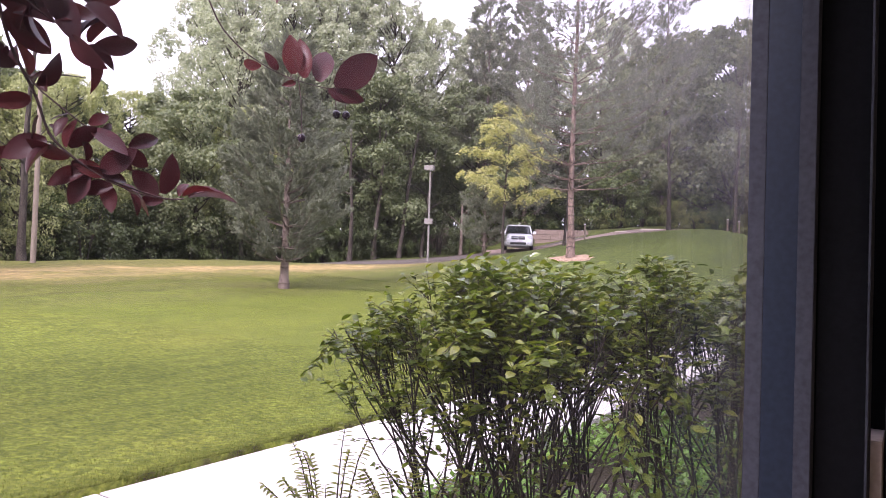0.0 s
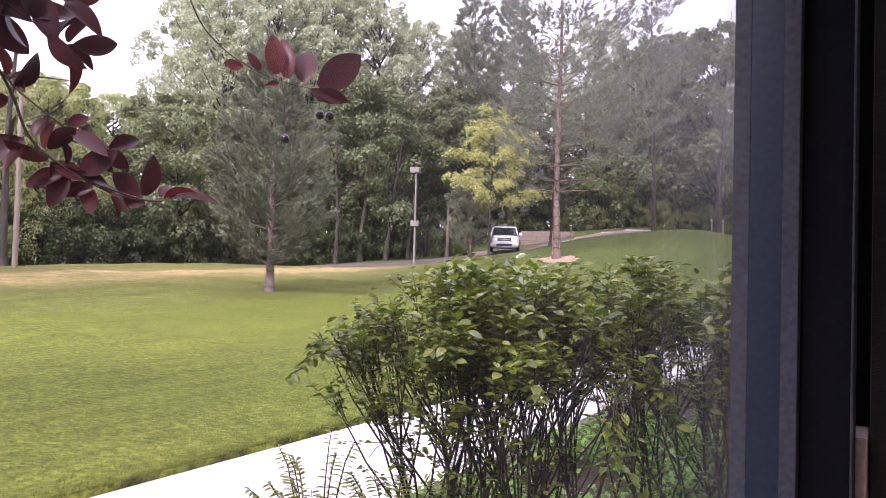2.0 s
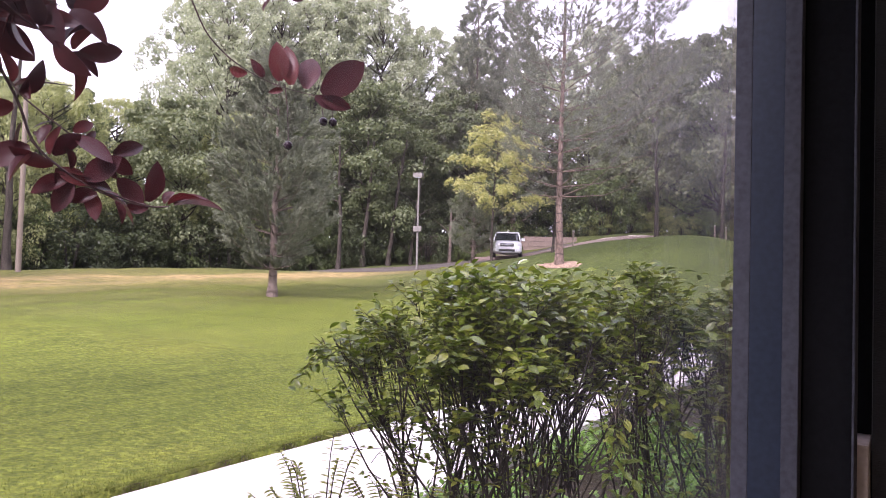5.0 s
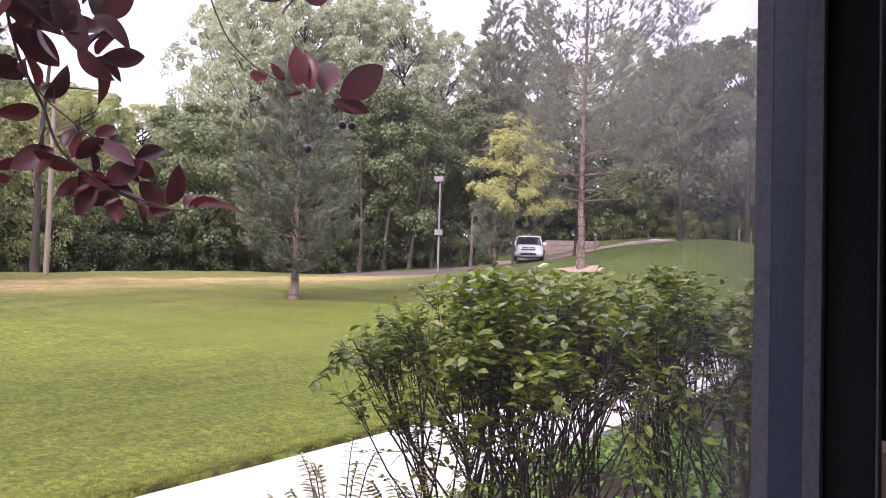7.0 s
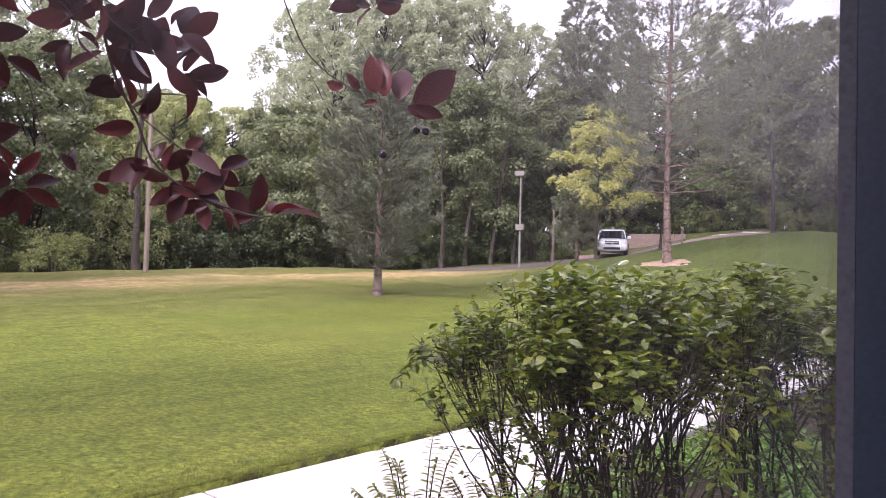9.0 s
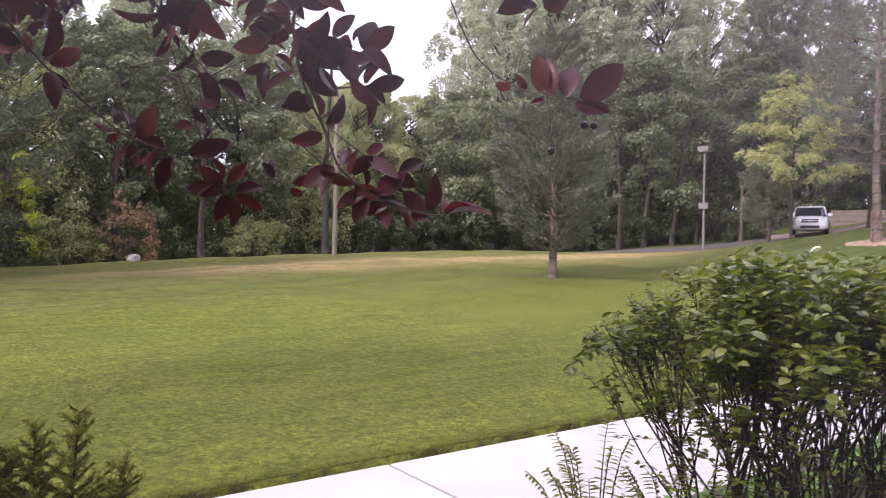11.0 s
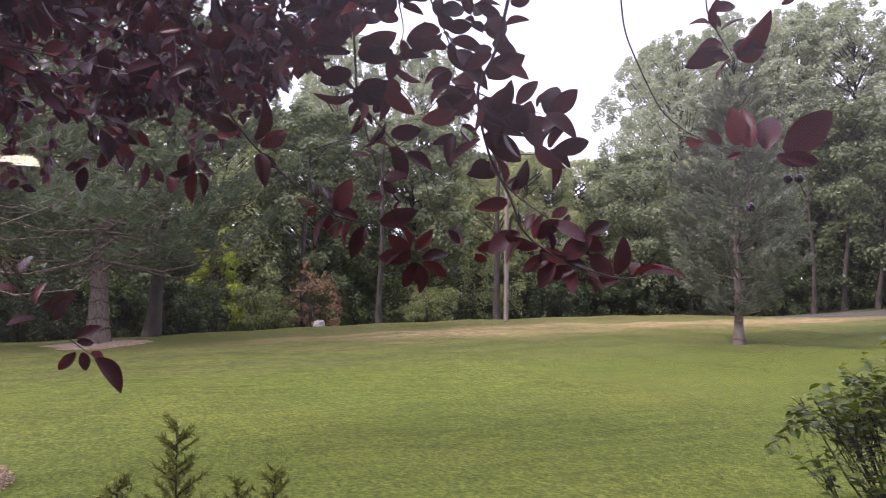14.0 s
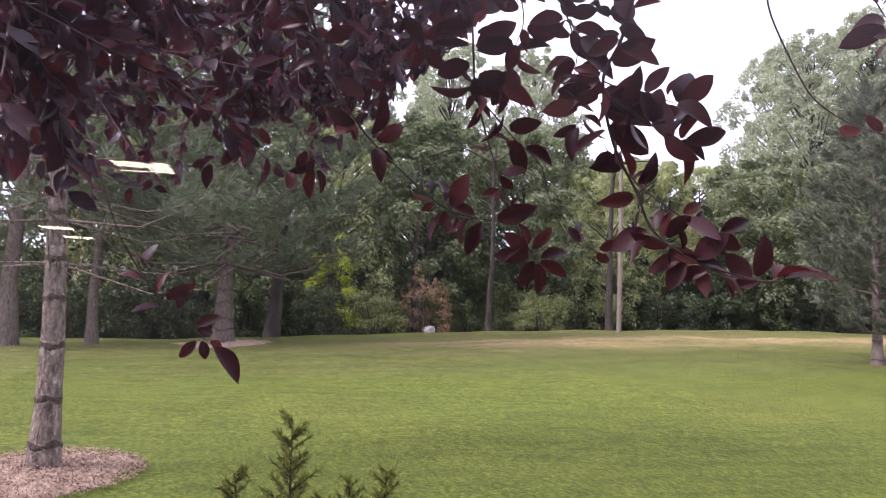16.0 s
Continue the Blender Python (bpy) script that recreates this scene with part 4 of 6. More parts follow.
grove(maple, [(-30.0, 37.0, 0, 1.0), (-34.5, 33.0, 70, 0.85), (-35.5, 7.5, 140, 0.95), (-36.0, -9.0, 200, 1.05), (-40, 22, 250, 0.9), (-27.5, 45.5, 90, 1.0)])
grove(oak, [(-12.0, 56.0, 0, 1.36), (-17.5, 58.5, 120, 1.28), (-33.5, 25.5, 30, 0.85), (-37.5, 13.5, 170, 1.0), (-35.0, -1.5, 260, 1.0),
            (-29.5, 48.5, 310, 1.0), (-32.5, 43.0, 100, 0.9), (-22.5, 57.0, 100, 1.0), (-39.0, 30.0, 100, 0.9)])
grove(cotton, [(-36.5, 31.0, 0, 1.05), (-38.0, 36.5, 90, 1.15), (-32.5, 46.5, 180, 1.0), (-26.0, 55.0, 40, 0.9), (-45.0, 35.2, 130, 1.16), (-33.5, 42.5, 75, 1.13), (-36.0, 38.5, 200, 1.1), (-30.0, 50.0, 20, 0.95),
               (-41.5, 4.0, 220, 1.0), (-43.0, -7.0, 300, 1.05), (-19.0, 64.0, 10, 1.0), (-36.5, 41.5, 280, 1.18), (-44.0, 42.0, 150, 1.05), (-40.5, 14.8, 60, 0.98), (-42.0, 10.0, 200, 1.02)])
grove(willow, [(-36.5, 20.0, 0, 0.8), (-35.0, 16.5, 100, 0.72), (-35.5, 2.5, 210, 0.95), (-39.5, 26.0, 320, 0.85), (-33.8, 29.5, 45, 0.78), (-35.5, -5.5, 150, 0.95)])


def undergrowth(name, label, mat_leaf, seed, h, r, leaves, leaf=0.13):
    """A thicket shrub: many stems and leaves down to the ground."""
    rng = np.random.default_rng(seed)
    t = thing(name, label, "bush")
    st = Pile()
    for k in range(9):
        a, q = rng.uniform(0, 6.28), rng.uniform(0.2, 0.8) * r
        e = np.array([np.cos(a) * q, np.sin(a) * q, h * rng.uniform(0.6, 0.95)])
        st.tube([[0.1 * np.cos(a), 0.1 * np.sin(a), -0.1], e * [0.45, 0.45, 0.5], e], [0.03, 0.02, 0.008], 5)
    st.link("stems", M_BARK, t, kind="stuff")
    lobes = 46
    zz = rng.uniform(0.04, 1, lobes)
    a = rng.uniform(0, 6.28, lobes)
    rr = r * np.sqrt(np.clip(1 - ((zz - 0.35) / 0.7) ** 2, 0.02, 1)) * rng.uniform(0.45, 1.05, lobes) * (1 + 0.2 * np.sin(3 * a + seed))
    c = np.stack([rr * np.cos(a), rr * np.sin(a), zz * h * (1 + 0.15 * np.sin(4 * a))], 1)
    v, f = leafy_lobes(c, rng.uniform(0.16, 0.4, lobes) * r / 1.6, leaves // lobes, leaf, rng, np.zeros(2), 0.9, 0.55, 0.3)
    raw("crown", v, f, mat_leaf, t, kind="stuff")
    return t


thicket = undergrowth("thicket_bush", "dark green leafy thicket at the woods' edge", M_UNDER_A, 41, 2.6, 1.7, 5200)
brush = undergrowth("brush_bush", "olive brush with fine leaves at the woods' edge", M_UNDER_B, 42, 2.2, 1.6, 4800, 0.11)
shade_bush = undergrowth("shade_bush", "bush under the trees with shade put into its dark leaf colour", M_UNDER_C, 43, 3.0, 1.8, 4600)
for k in (1, 3, 5, 7, 10):               # the back of the woods
    again((oak, cotton, maple)[k % 3], -52 + k * 3.9, 34 + 30 * math.sin(0.12 + k * 0.11) + 3 * (k % 2) + (12 if k > 7 else 4), 47 * k, 0.95 + 0.08 * (k % 4))
for k in (4, 6, 8):
    again((cotton, oak, maple)[k % 3], -50 - 2 * (k % 2), -28 + k * 6.4, 61 * k, 0.95 + 0.07 * (k % 3))
rng_b = random.Random(5)
spots = []
for k in range(46):
    y = -18 + k * 1.25
    x = -34.6 + rng_b.uniform(-0.5, 0.9)
    if y > 22:
        x = -34.6 + (y - 22) * 0.33 + rng_b.uniform(-0.4, 0.6)
    spots.append((x, y))
for k in range(24):
    spots.append((-37.5 + rng_b.uniform(-0.8, 0.8) + max(0, (k - 12)) * 0.5, -18 + k * 2.7))
for k in range(9):
    spots.append((-22.0 + k * 2.6, 55.5 + k * 0.9 + rng_b.uniform(-0.5, 0.5)))
for k in range(13):                      # dense low growth behind
    spots.append((-42 + k * 3.2 + rng_b.uniform(-0.6, 0.6), 42 + 1.6 * k + rng_b.uniform(-1, 1)))
for k in range(14):
    spots.append((-27.5 + 2.6 * k, 58 + 0.5 * k + rng_b.uniform(-1, 1)))
for k in range(14):
    spots.append((-41.5 + rng_b.uniform(-1, 1), -22 + 4.4 * k))
for k in range(5):
    spots.append((-33.5 + 1.9 * k, 43.5 + 0.95 * k + rng_b.uniform(-0.5, 0.5)))
spots = [s for s in spots if 9 < math.degrees(math.atan2(-s[0], s[1])) < 110]
first = {}
for k, (x, y) in enumerate(spots):
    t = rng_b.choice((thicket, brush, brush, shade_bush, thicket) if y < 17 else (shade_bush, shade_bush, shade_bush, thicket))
    size, turn = rng_b.uniform(0.75, 1.2) * (1.0 if k < 64 else 1.4), rng_b.uniform(0, 360)
    if t.name in first:
        again(t, x, y, turn, size)
    else:
        first[t.name] = plant(t, x, y, turn, size)
plant(undergrowth("lime_bush", "bright lime-green bush lit among dark shrubs", M_LEAF_LIME, 44, 4.1, 1.15, 4600, 0.13), -31.2, 2.55, 0, 1.0)
plant(undergrowth("rusty_bush", "sparse rusty-brown bush behind a boulder", M_LEAF_RUST, 45, 2.7, 1.2, 2600, 0.11), -30.9, 6.55, 0, 1.0)
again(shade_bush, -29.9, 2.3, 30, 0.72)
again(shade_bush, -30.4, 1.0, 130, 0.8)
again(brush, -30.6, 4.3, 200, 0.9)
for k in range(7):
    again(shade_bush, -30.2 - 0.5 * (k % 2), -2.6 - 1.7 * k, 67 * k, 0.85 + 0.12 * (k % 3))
again(brush, -30.9, 11.8, 20, 0.8)
again(thicket, -30.8, -0.9, 70, 1.1)
for k in range(9):
    again((brush, thicket, brush)[k % 3], -25.5 + 1.9 * k, 51.6 + 0.45 * k, 51 * k, 0.75 + 0.1 * (k % 3))
for k in range(4):
    again((shade_bush, thicket)[k % 2], -29.5 + 1.3 * k, 36.8 + 1.5 * k, 77 * k, 0.8 + 0.1 * (k % 3))


def far_woods():
    """The closed mass of the woods farther back."""
    rng = np.random.default_rng(77)
    n = 42000
    b = np.radians(rng.uniform(-12, 125, n))
    d = 62 + 10 * rng.random(n) + 8 * np.exp(-((b - 0.45) / 0.25) ** 2)
    x, y = -np.sin(b) * d, np.cos(b) * d
    z = ground(x, y) + (8.5 + 2.0 * np.sin(9 * b) + 1.2 * np.sin(23 * b)) * rng.random(n) ** 0.8
    v, f = diamonds(np.stack([x, y, z], 1), 0.6, 0.4, rng, 0.2)
    ob = raw("far_woods", v, f, M_FARWOOD)
    tagged(ob, "dark green mass of woods in the distance", "woods", kind="stuff")


far_woods()

# bare trunks at the woods' edge
def bare_trunk(x, y, r, h, material, lean, seed, label):
    rng = np.random.default_rng(seed)
    p = trunk_pts(h, lean, rng, 10, 0.04)
    z = np.linspace(0, 1, 10)
    t = thing("tree_trunk", label, "tree trunk", (x, y, gz(x, y)), group="trunks at the woods' edge")
    w = Pile()
    w.tube(p, r * (1 - 0.6 * z) * (1 + 0.4 * np.exp(-z * 20)), 9)
    w.link("trunk", material, t, smooth=True)
    for k in range(5):
        b = Pile()
        q = rng.uniform(0.4, 0.95)
        s = np.array([np.interp(q, z, p[:, c]) for c in range(3)])
        e = s + np.array([rng.normal() * 0.9, rng.normal() * 0.9, rng.uniform(0.5, 1.3)])
        b.tube([s, (s + e) / 2 + [0, 0, 0.05], e], np.array([0.35, 0.22, 0.08]) * r, 5)
        b.link("limb", material, t)


for k, (x, y, r, h, m, lean) in enumerate((
        (-23.4, -7.3, 0.26, 9, M_PINEBARK, (0.1, 0.0)), (-24.6, -5.3, 0.17, 8, M_PINEBARK, (0.2, 0.3)), (-30.6, 15.1, 0.17, 9, M_BARK, (0.2, 0.4)), (-28.0, 0.1, 0.26, 9, M_BARK, (0.1, 0.3)), (-29.5, 9.0, 0.13, 8, M_BARK, (0.1, 0.1)),
        (-32.6, 6.4, 0.14, 9, M_BARK, (-0.3, 0.2)), (-31.5, 27.2, 0.12, 8, M_BARK, (0.1, -0.2)), (-28.5, 35.0, 0.16, 8, M_BARK, (0.3, 0.5)), (-29.0, 33.3, 0.14, 8, M_BARK, (0.1, -0.6)),
        (-27.6, 36.4, 0.14, 8, M_BARK, (0.4, 0.9)), (-27.0, 38.0, 0.12, 7, M_BARK, (0.2, 0.9)), (-25.2, 39.8, 0.13, 3.4, M_PINEBARK, (0.0, 0.1)), (-34.0, -1.0, 0.2, 9, M_BARK, (0.2, -0.2)),
        (-13.6, 46.0, 0.15, 7, M_BARK, (0.0, 0.1)), (-10.0, 47.5, 0.13, 7, M_BARK, (0.1, 0.0)), (-8.0, 49.0, 0.15, 7, M_BARK, (0.1, 0.2)), (-16.5, 36.6, 0.08, 4.5, M_BARK, (0.0, 0.1)))):
    bare_trunk(x, y, r, h, m, lean, 60 + k, "dark upright tree trunk at the edge of the woods" if m is M_BARK else "grey-brown tree trunk at the edge of the woods")


# ---------------------------------------------------------------- things on the lawn and the drive
def lamp_post(x, y):
    t = thing("lamp_post", "tall grey steel lamp post with square head and control box", "lamp post", (x, y, gz(x, y)), 20)
    part("base_plate", boxed(-0.28, -0.28, -0.1, 0.28, 0.28, 0.09, bevel=0.02), M_DRIVE, t)
    p = Pile()
    p.tube([(0, 0, 0.05), (0, 0, 0.3), (0, 0, 3), (0, 0, 5.4)], [0.075, 0.068, 0.06, 0.05], 10)
    p.link("pole", M_STEEL, t, smooth=True)
    part("arm", boxed(-0.03, -0.03, 5.36, 0.25, 0.03, 5.44, bevel=0.008), M_STEEL, t)
    h = part("lamp_head", boxed(-0.32, -0.2, 5.4, 0.22, 0.2, 5.66, bevel=0.025), M_STEEL, t)
    part("lens", boxed(-0.26, -0.15, 5.37, 0.16, 0.15, 5.404, bevel=0.004), M_HEADLAMP, h)
    part("control_box", boxed(-0.24, -0.14, 2.3, 0.24, 0.0, 2.62, bevel=0.015), M_STEEL, t)


lamp_post(-23.76, 34.08)


def wooden_pole(x, y, h):
    t = thing("utility_pole", "slim tan wooden pole at the edge of the lawn", "pole", (x, y, gz(x, y)))
    p = Pile()
    p.tube([(0, 0, -0.2), (0, 0, 0.1), (0.02, 0.01, h / 2), (0.03, 0.0, h)], [0.1, 0.095, 0.085, 0.07], 10)
    p.link("pole", M_WOOD, t, smooth=True)


wooden_pole(-25.7, 13.05, 6.5)


def marker_post(x, y):
    t = thing("marker_post", "short pale wooden marker post beside the drive", "post", (x, y, gz(x, y)))
    part("post", boxed(-0.045, -0.045, -0.2, 0.045, 0.045, 0.95, bevel=0.012), M_WOOD, t)
    part("cap", boxed(-0.055, -0.055, 0.95, 0.055, 0.055, 0.99, bevel=0.012), M_WHITE, t)


marker_post(-16.9, 40.4)
marker_post(-10.35, 47.2)
marker_post(-9.75, 47.6)


def boulder(x, y, s, seed):
    bm = bmesh.new()
    bmesh.ops.create_icosphere(bm, subdivisions=3, radius=s)
    for v in bm.verts:
        v.co *= 1 + 0.6 * noise.noise(v.co * (1.5 / s) + Vector((seed, 0, 0))) + 0.15 * noise.noise(v.co * (5 / s))
        v.co.z *= 0.7
    ob = part("boulder", bm, M_STONE, smooth=True)
    ob.location = (x, y, gz(x, y) + 0.3 * s)
    tagged(ob, "pale grey boulder among the shrubs", "rock")


boulder(-28.9, 6.33, 0.23, 3)


def block_wall(x0, y0, x1, y1, rows, top, label):
    """Low wall of split-faced blocks in running bond; each block is a piece."""
    t = thing("retaining_wall", label, "wall", (x0, y0, top - 0.35 * rows), math.degrees(math.atan2(y1 - y0, x1 - x0)))
    length = math.hypot(x1 - x0, y1 - y0)
    bm = boxed(-0.37, -0.15, 0.0, 0.37, 0.15, 0.34, bevel=0.02)
    me = bpy.data.meshes.new("block")
    bm.to_mesh(me)
    bm.free()
    me.materials.append(M_BRICKWALL)
    for row in range(rows):
        for k in range(int(length / 0.75)):
            o = new("block", me)
            o.parent = t
            o.matrix_basis = pose(0.375 + 0.75 * (k + 0.5 * (row % 2)), 0.01 * math.sin(7 * k + row), 0.35 * row)


block_wall(-23.7, 46.6, -19.9, 48.3, 4, 4.05, "low pinkish-brown block retaining wall beyond the drive")
block_wall(-31.2, 39.6, -27.0, 42.0, 4, 3.85, "low brown block wall seen between the trunks")


def loft(sections, caps=True):
    """Skin over rings with equal numbers of corners."""
    bm = bmesh.new()
    rings = [[bm.verts.new(p) for p in s] for s in sections]
    for a, b in zip(rings, rings[1:]):
        n = len(a)
        for i in range(n):
            bm.faces.new((a[i], a[(i + 1) % n], b[(i + 1) % n], b[i]))
    if caps:
        bm.faces.new(rings[0][::-1])
        bm.faces.new(rings[-1])
    bmesh.ops.recalc_face_normals(bm, faces=bm.faces)
    return bm


def car(x, y, turn):
    """A silver crossover; it faces along its own +x."""
    t = thing("car", "silver crossover car coming along the drive, headlamps off", "car", (x, y, gz(x, y) + 0.06), turn)

    def ring(px, w, z0, z1, round_=0.1):
        r = round_
        pts = [(px, -w + r, z0), (px, w - r, z0), (px, w, z0 + r), (px, w * 1.0, (z0 + z1) / 2), (px, w * 0.97, z1 - r), (px, w * 0.93 - r, z1),
               (px, -w * 0.93 + r, z1), (px, -w * 0.97, z1 - r), (px, -w, (z0 + z1) / 2), (px, -w, z0 + r)]
        return pts
    body = part("body", loft([ring(2.44, 0.66, 0.32, 0.72), ring(2.40, 0.78, 0.26, 0.86), ring(2.25, 0.88, 0.24, 0.95), ring(1.9, 0.92, 0.24, 1.03), ring(1.2, 0.93, 0.24, 1.10),
                              ring(0.5, 0.93, 0.24, 1.09), ring(-0.6, 0.93, 0.24, 1.10), ring(-1.6, 0.93, 0.24, 1.12), ring(-2.2, 0.91, 0.26, 1.10), ring(-2.4, 0.84, 0.34, 1.0), ring(-2.44, 0.74, 0.4, 0.85)]),
                M_SILVER, t, smooth=True)
    sm = body.modifiers.new("subdivision", "SUBSURF")
    sm.levels = sm.render_levels = 1

    def house(px, w, z):
        return [(px, -w, 1.05), (px, w, 1.05), (px, w * 0.96, 1.05 + (z - 1.05) * 0.5), (px, w * 0.84, z - 0.04), (px, w * 0.7, z), (px, -w * 0.7, z), (px, -w * 0.84, z - 0.04), (px, -w * 0.96, 1.05 + (z - 1.05) * 0.5)]
    part("side_windows", loft([house(1.28, 0.80, 1.07), house(0.5, 0.84, 1.58), house(-0.2, 0.85, 1.655), house(-1.4, 0.85, 1.64), house(-2.05, 0.82, 1.56), house(-2.36, 0.78, 1.1)]), M_CARGLASS, t)
    part("roof", loft([[(0.52, s * 0.70, 1.575 + k) for s, k in ((-1, 0), (1, 0), (1, 0.03), (-1, 0.03))], [(-0.2, s * 0.75, 1.65 + k) for s, k in ((-1, 0), (1, 0), (0.9, 0.04), (-0.9, 0.04))],
                       [(-1.4, s * 0.75, 1.635 + k) for s, k in ((-1, 0), (1, 0), (0.9, 0.045), (-0.9, 0.045))], [(-2.12, s * 0.7, 1.555 + k) for s, k in ((-1, 0), (1, 0), (0.9, 0.04), (-0.9, 0.04))]]), M_SILVER, t)
    for s in (-1, 1):
        q = Pile()
        q.tube([(1.3, s * 0.81, 1.07), (0.9, s * 0.77, 1.34), (0.5, s * 0.71, 1.585)], [0.04, 0.04, 0.045], 6)
        q.link("windscreen_pillar", M_SILVER, t)
        q = Pile()
        q.tube([(-1.75, s * 0.86, 1.08), (-1.95, s * 0.82, 1.35), (-2.08, s * 0.70, 1.57)], [0.07, 0.07, 0.06], 6)
        q.link("rear_pillar", M_SILVER, t)
        q = Pile()
        q.tube([(0.3, s * 0.66, 1.66), (0.1, s * 0.66, 1.72), (-1.6, s * 0.66, 1.71), (-1.8, s * 0.66, 1.65)], [0.018] * 4, 6)
        q.link("roof_rail", M_CHROME, t)
        part("mirror", boxed(0.84, s * 1.0 - 0.11, 1.07, 1.0, s * 1.0 + 0.11, 1.24, bevel=0.04), M_SILVER, t)
        part("headlamp", boxed(2.18, s * 0.68 - 0.17, 0.72, 2.405, s * 0.68 + 0.15, 0.90, bevel=0.03), M_HEADLAMP, t)
        part("tail_lamp", boxed(-2.43, s * 0.76 - 0.1, 0.86, -2.3, s * 0.76 + 0.11, 1.1, bevel=0.02), M_RED, t)
        part("sill_trim", boxed(-1.0, s * 0.925 - 0.02, 0.28, 1.05, s * 0.925 + 0.02, 0.42, bevel=0.01), M_SILVER, t)
        part("fog_lamp", boxed(2.38, s * 0.6 - 0.06, 0.42, 2.435, s * 0.6 + 0.06, 0.5, bevel=0.012), M_HEADLAMP, t)
        part("door_handle", boxed(-0.1, s * 0.94 - 0.015, 0.93, 0.1, s * 0.94 + 0.015, 0.96, bevel=0.006), M_CHROME, t)
        for px in (1.46, -1.43):
            w = thing("wheel", "", "")
            w.parent = t
            w.matrix_basis = pose(px, s * 0.83, 0.35, 0, 0, 0)
            q = Pile()
            q.tube([(0, -0.11, 0), (0, -0.1, 0), (0, 0, 0), (0, 0.1, 0), (0, 0.11, 0)], [0.24, 0.33, 0.355, 0.33, 0.24], 24)
            q.link("tyre", M_TYRE, w, smooth=True)
            bm = bmesh.new()
            bmesh.ops.create_cone(bm, cap_ends=True, segments=24, radius1=0.1, radius2=0.07, depth=0.22)
            bmesh.ops.rotate(bm, verts=bm.verts, matrix=Matrix.Rotation(radians(90), 3, "X"))
            for k in range(5):
                v0 = len(bm.verts)
                box(bm, -0.045, -0.1, 0.05, 0.045, 0.1, 0.25)
                bm.verts.ensure_lookup_table()
                bmesh.ops.rotate(bm, verts=bm.verts[v0:], matrix=Matrix.Rotation(radians(72 * k), 3, "Y"))
            part("rim", bm, M_CHROME, w)
            part("wheel_arch", boxed(px - 0.42, s * 0.86 - 0.06, 0.3, px + 0.42, s * 0.86 + 0.055, 0.5, bevel=0.05), M_TRIM, t)
    part("grille", boxed(2.37, -0.42, 0.66, 2.452, 0.42, 0.86, bevel=0.02), M_TRIM, t)
    part("grille_bar", boxed(2.43, -0.42, 0.745, 2.465, 0.42, 0.78, bevel=0.008), M_CHROME, t)
    part("grille_bar", boxed(2.43, -0.025, 0.66, 2.465, 0.025, 0.86, bevel=0.008), M_CHROME, t)
    part("air_intake", boxed(2.38, -0.48, 0.36, 2.448, 0.48, 0.50, bevel=0.02), M_TRIM, t)
    part("number_plate", boxed(2.44, -0.16, 0.52, 2.462, 0.16, 0.62, bevel=0.004), M_WHITE, t)


car(-21.75, 41.2, -62)


# ---------------------------------------------------------------- leaves and shrubs by the window
def leaf_shape(length, width, fold=0.25, curl=0.15, rows=5, full=0.85):
    """A pointed, folded, slightly curled leaf along +y."""
    v, f = [], []
    for k in range(rows + 1):
        s = k / rows
        w = width / 2 * math.sin(math.pi * min(1, s * 0.93 + 0.05)) ** full * (1 - 0.15 * s)
        if k == rows:
            w = 0.0005
        y, z = s * length, -curl * length * s * s
        v += [(-w, y, z + fold * w), (0, y, z), (w, y, z + fold * w)]
    for k in range(rows):
        a, b = 3 * k, 3 * k + 3
        f += [(a, a + 1, b + 1, b), (a + 1, a + 2, b + 2, b + 1)]
    return np.array(v), np.array(f)


def leaf_frames(d, up):
    """Rotation matrices whose y runs along d and whose z is near up."""
    y = unit(d)
    x = unit(np.cross(y, up))
    return np.stack([x, y, np.cross(x, y)], -1)


def many_leaves(pile, shape, at, d, up, size):
    v, f = shape
    R = leaf_frames(d, up)
    w = np.einsum("nij,kj->nki", R, v) * size[:, None, None] + at[:, None, :]
    n, k = len(at), len(v)
    pile.add(w.reshape(-1, 3), (f[None] + (np.arange(n) * k)[:, None, None]).reshape(-1, f.shape[1]))


HEDGE_LEAF = leaf_shape(0.042, 0.0245, 0.3, 0.2, 3)
PLUM_LEAF = leaf_shape(0.048, 0.029, 0.25, 0.28, 4)


def mesh_of(name, shape, material):
    me = bpy.data.meshes.new(name)
    me.from_pydata([tuple(p) for p in shape[0]], [], [tuple(int(i) for i in q) for q in shape[1]])
    me.materials.append(material)
    me.polygons.foreach_set("use_smooth", [True] * len(me.polygons))
    return me


hedge_leaf_meshes = [mesh_of("leaf", leaf_shape(0.042, w * 0.82, fo, cu, 4), M_HEDGE_OB) for w, fo, cu in ((0.032, 0.3, 0.15), (0.035, 0.2, 0.3), (0.029, 0.45, 0.05))]
plum_leaf_meshes = [mesh_of("leaf", leaf_shape(0.07, w, fo, cu, 8, 0.78), M_PLUM_OB) for w, fo, cu in ((0.041, 0.35, 0.25), (0.037, 0.6, 0.4), (0.043, 0.2, 0.12), (0.035, 0.8, 0.3))]


def leaf_object(me, parent, at, d, up, size):
    o = new("leaf", me)
    o.parent = parent
    R = leaf_frames(np.asarray(d, float)[None], np.asarray(up, float)[None])[0]
    m = Matrix([list(r) for r in R]).to_4x4() @ Matrix.Diagonal((size, size, size, 1))
    m.translation = Vector(at)
    o.matrix_basis = m
    return o


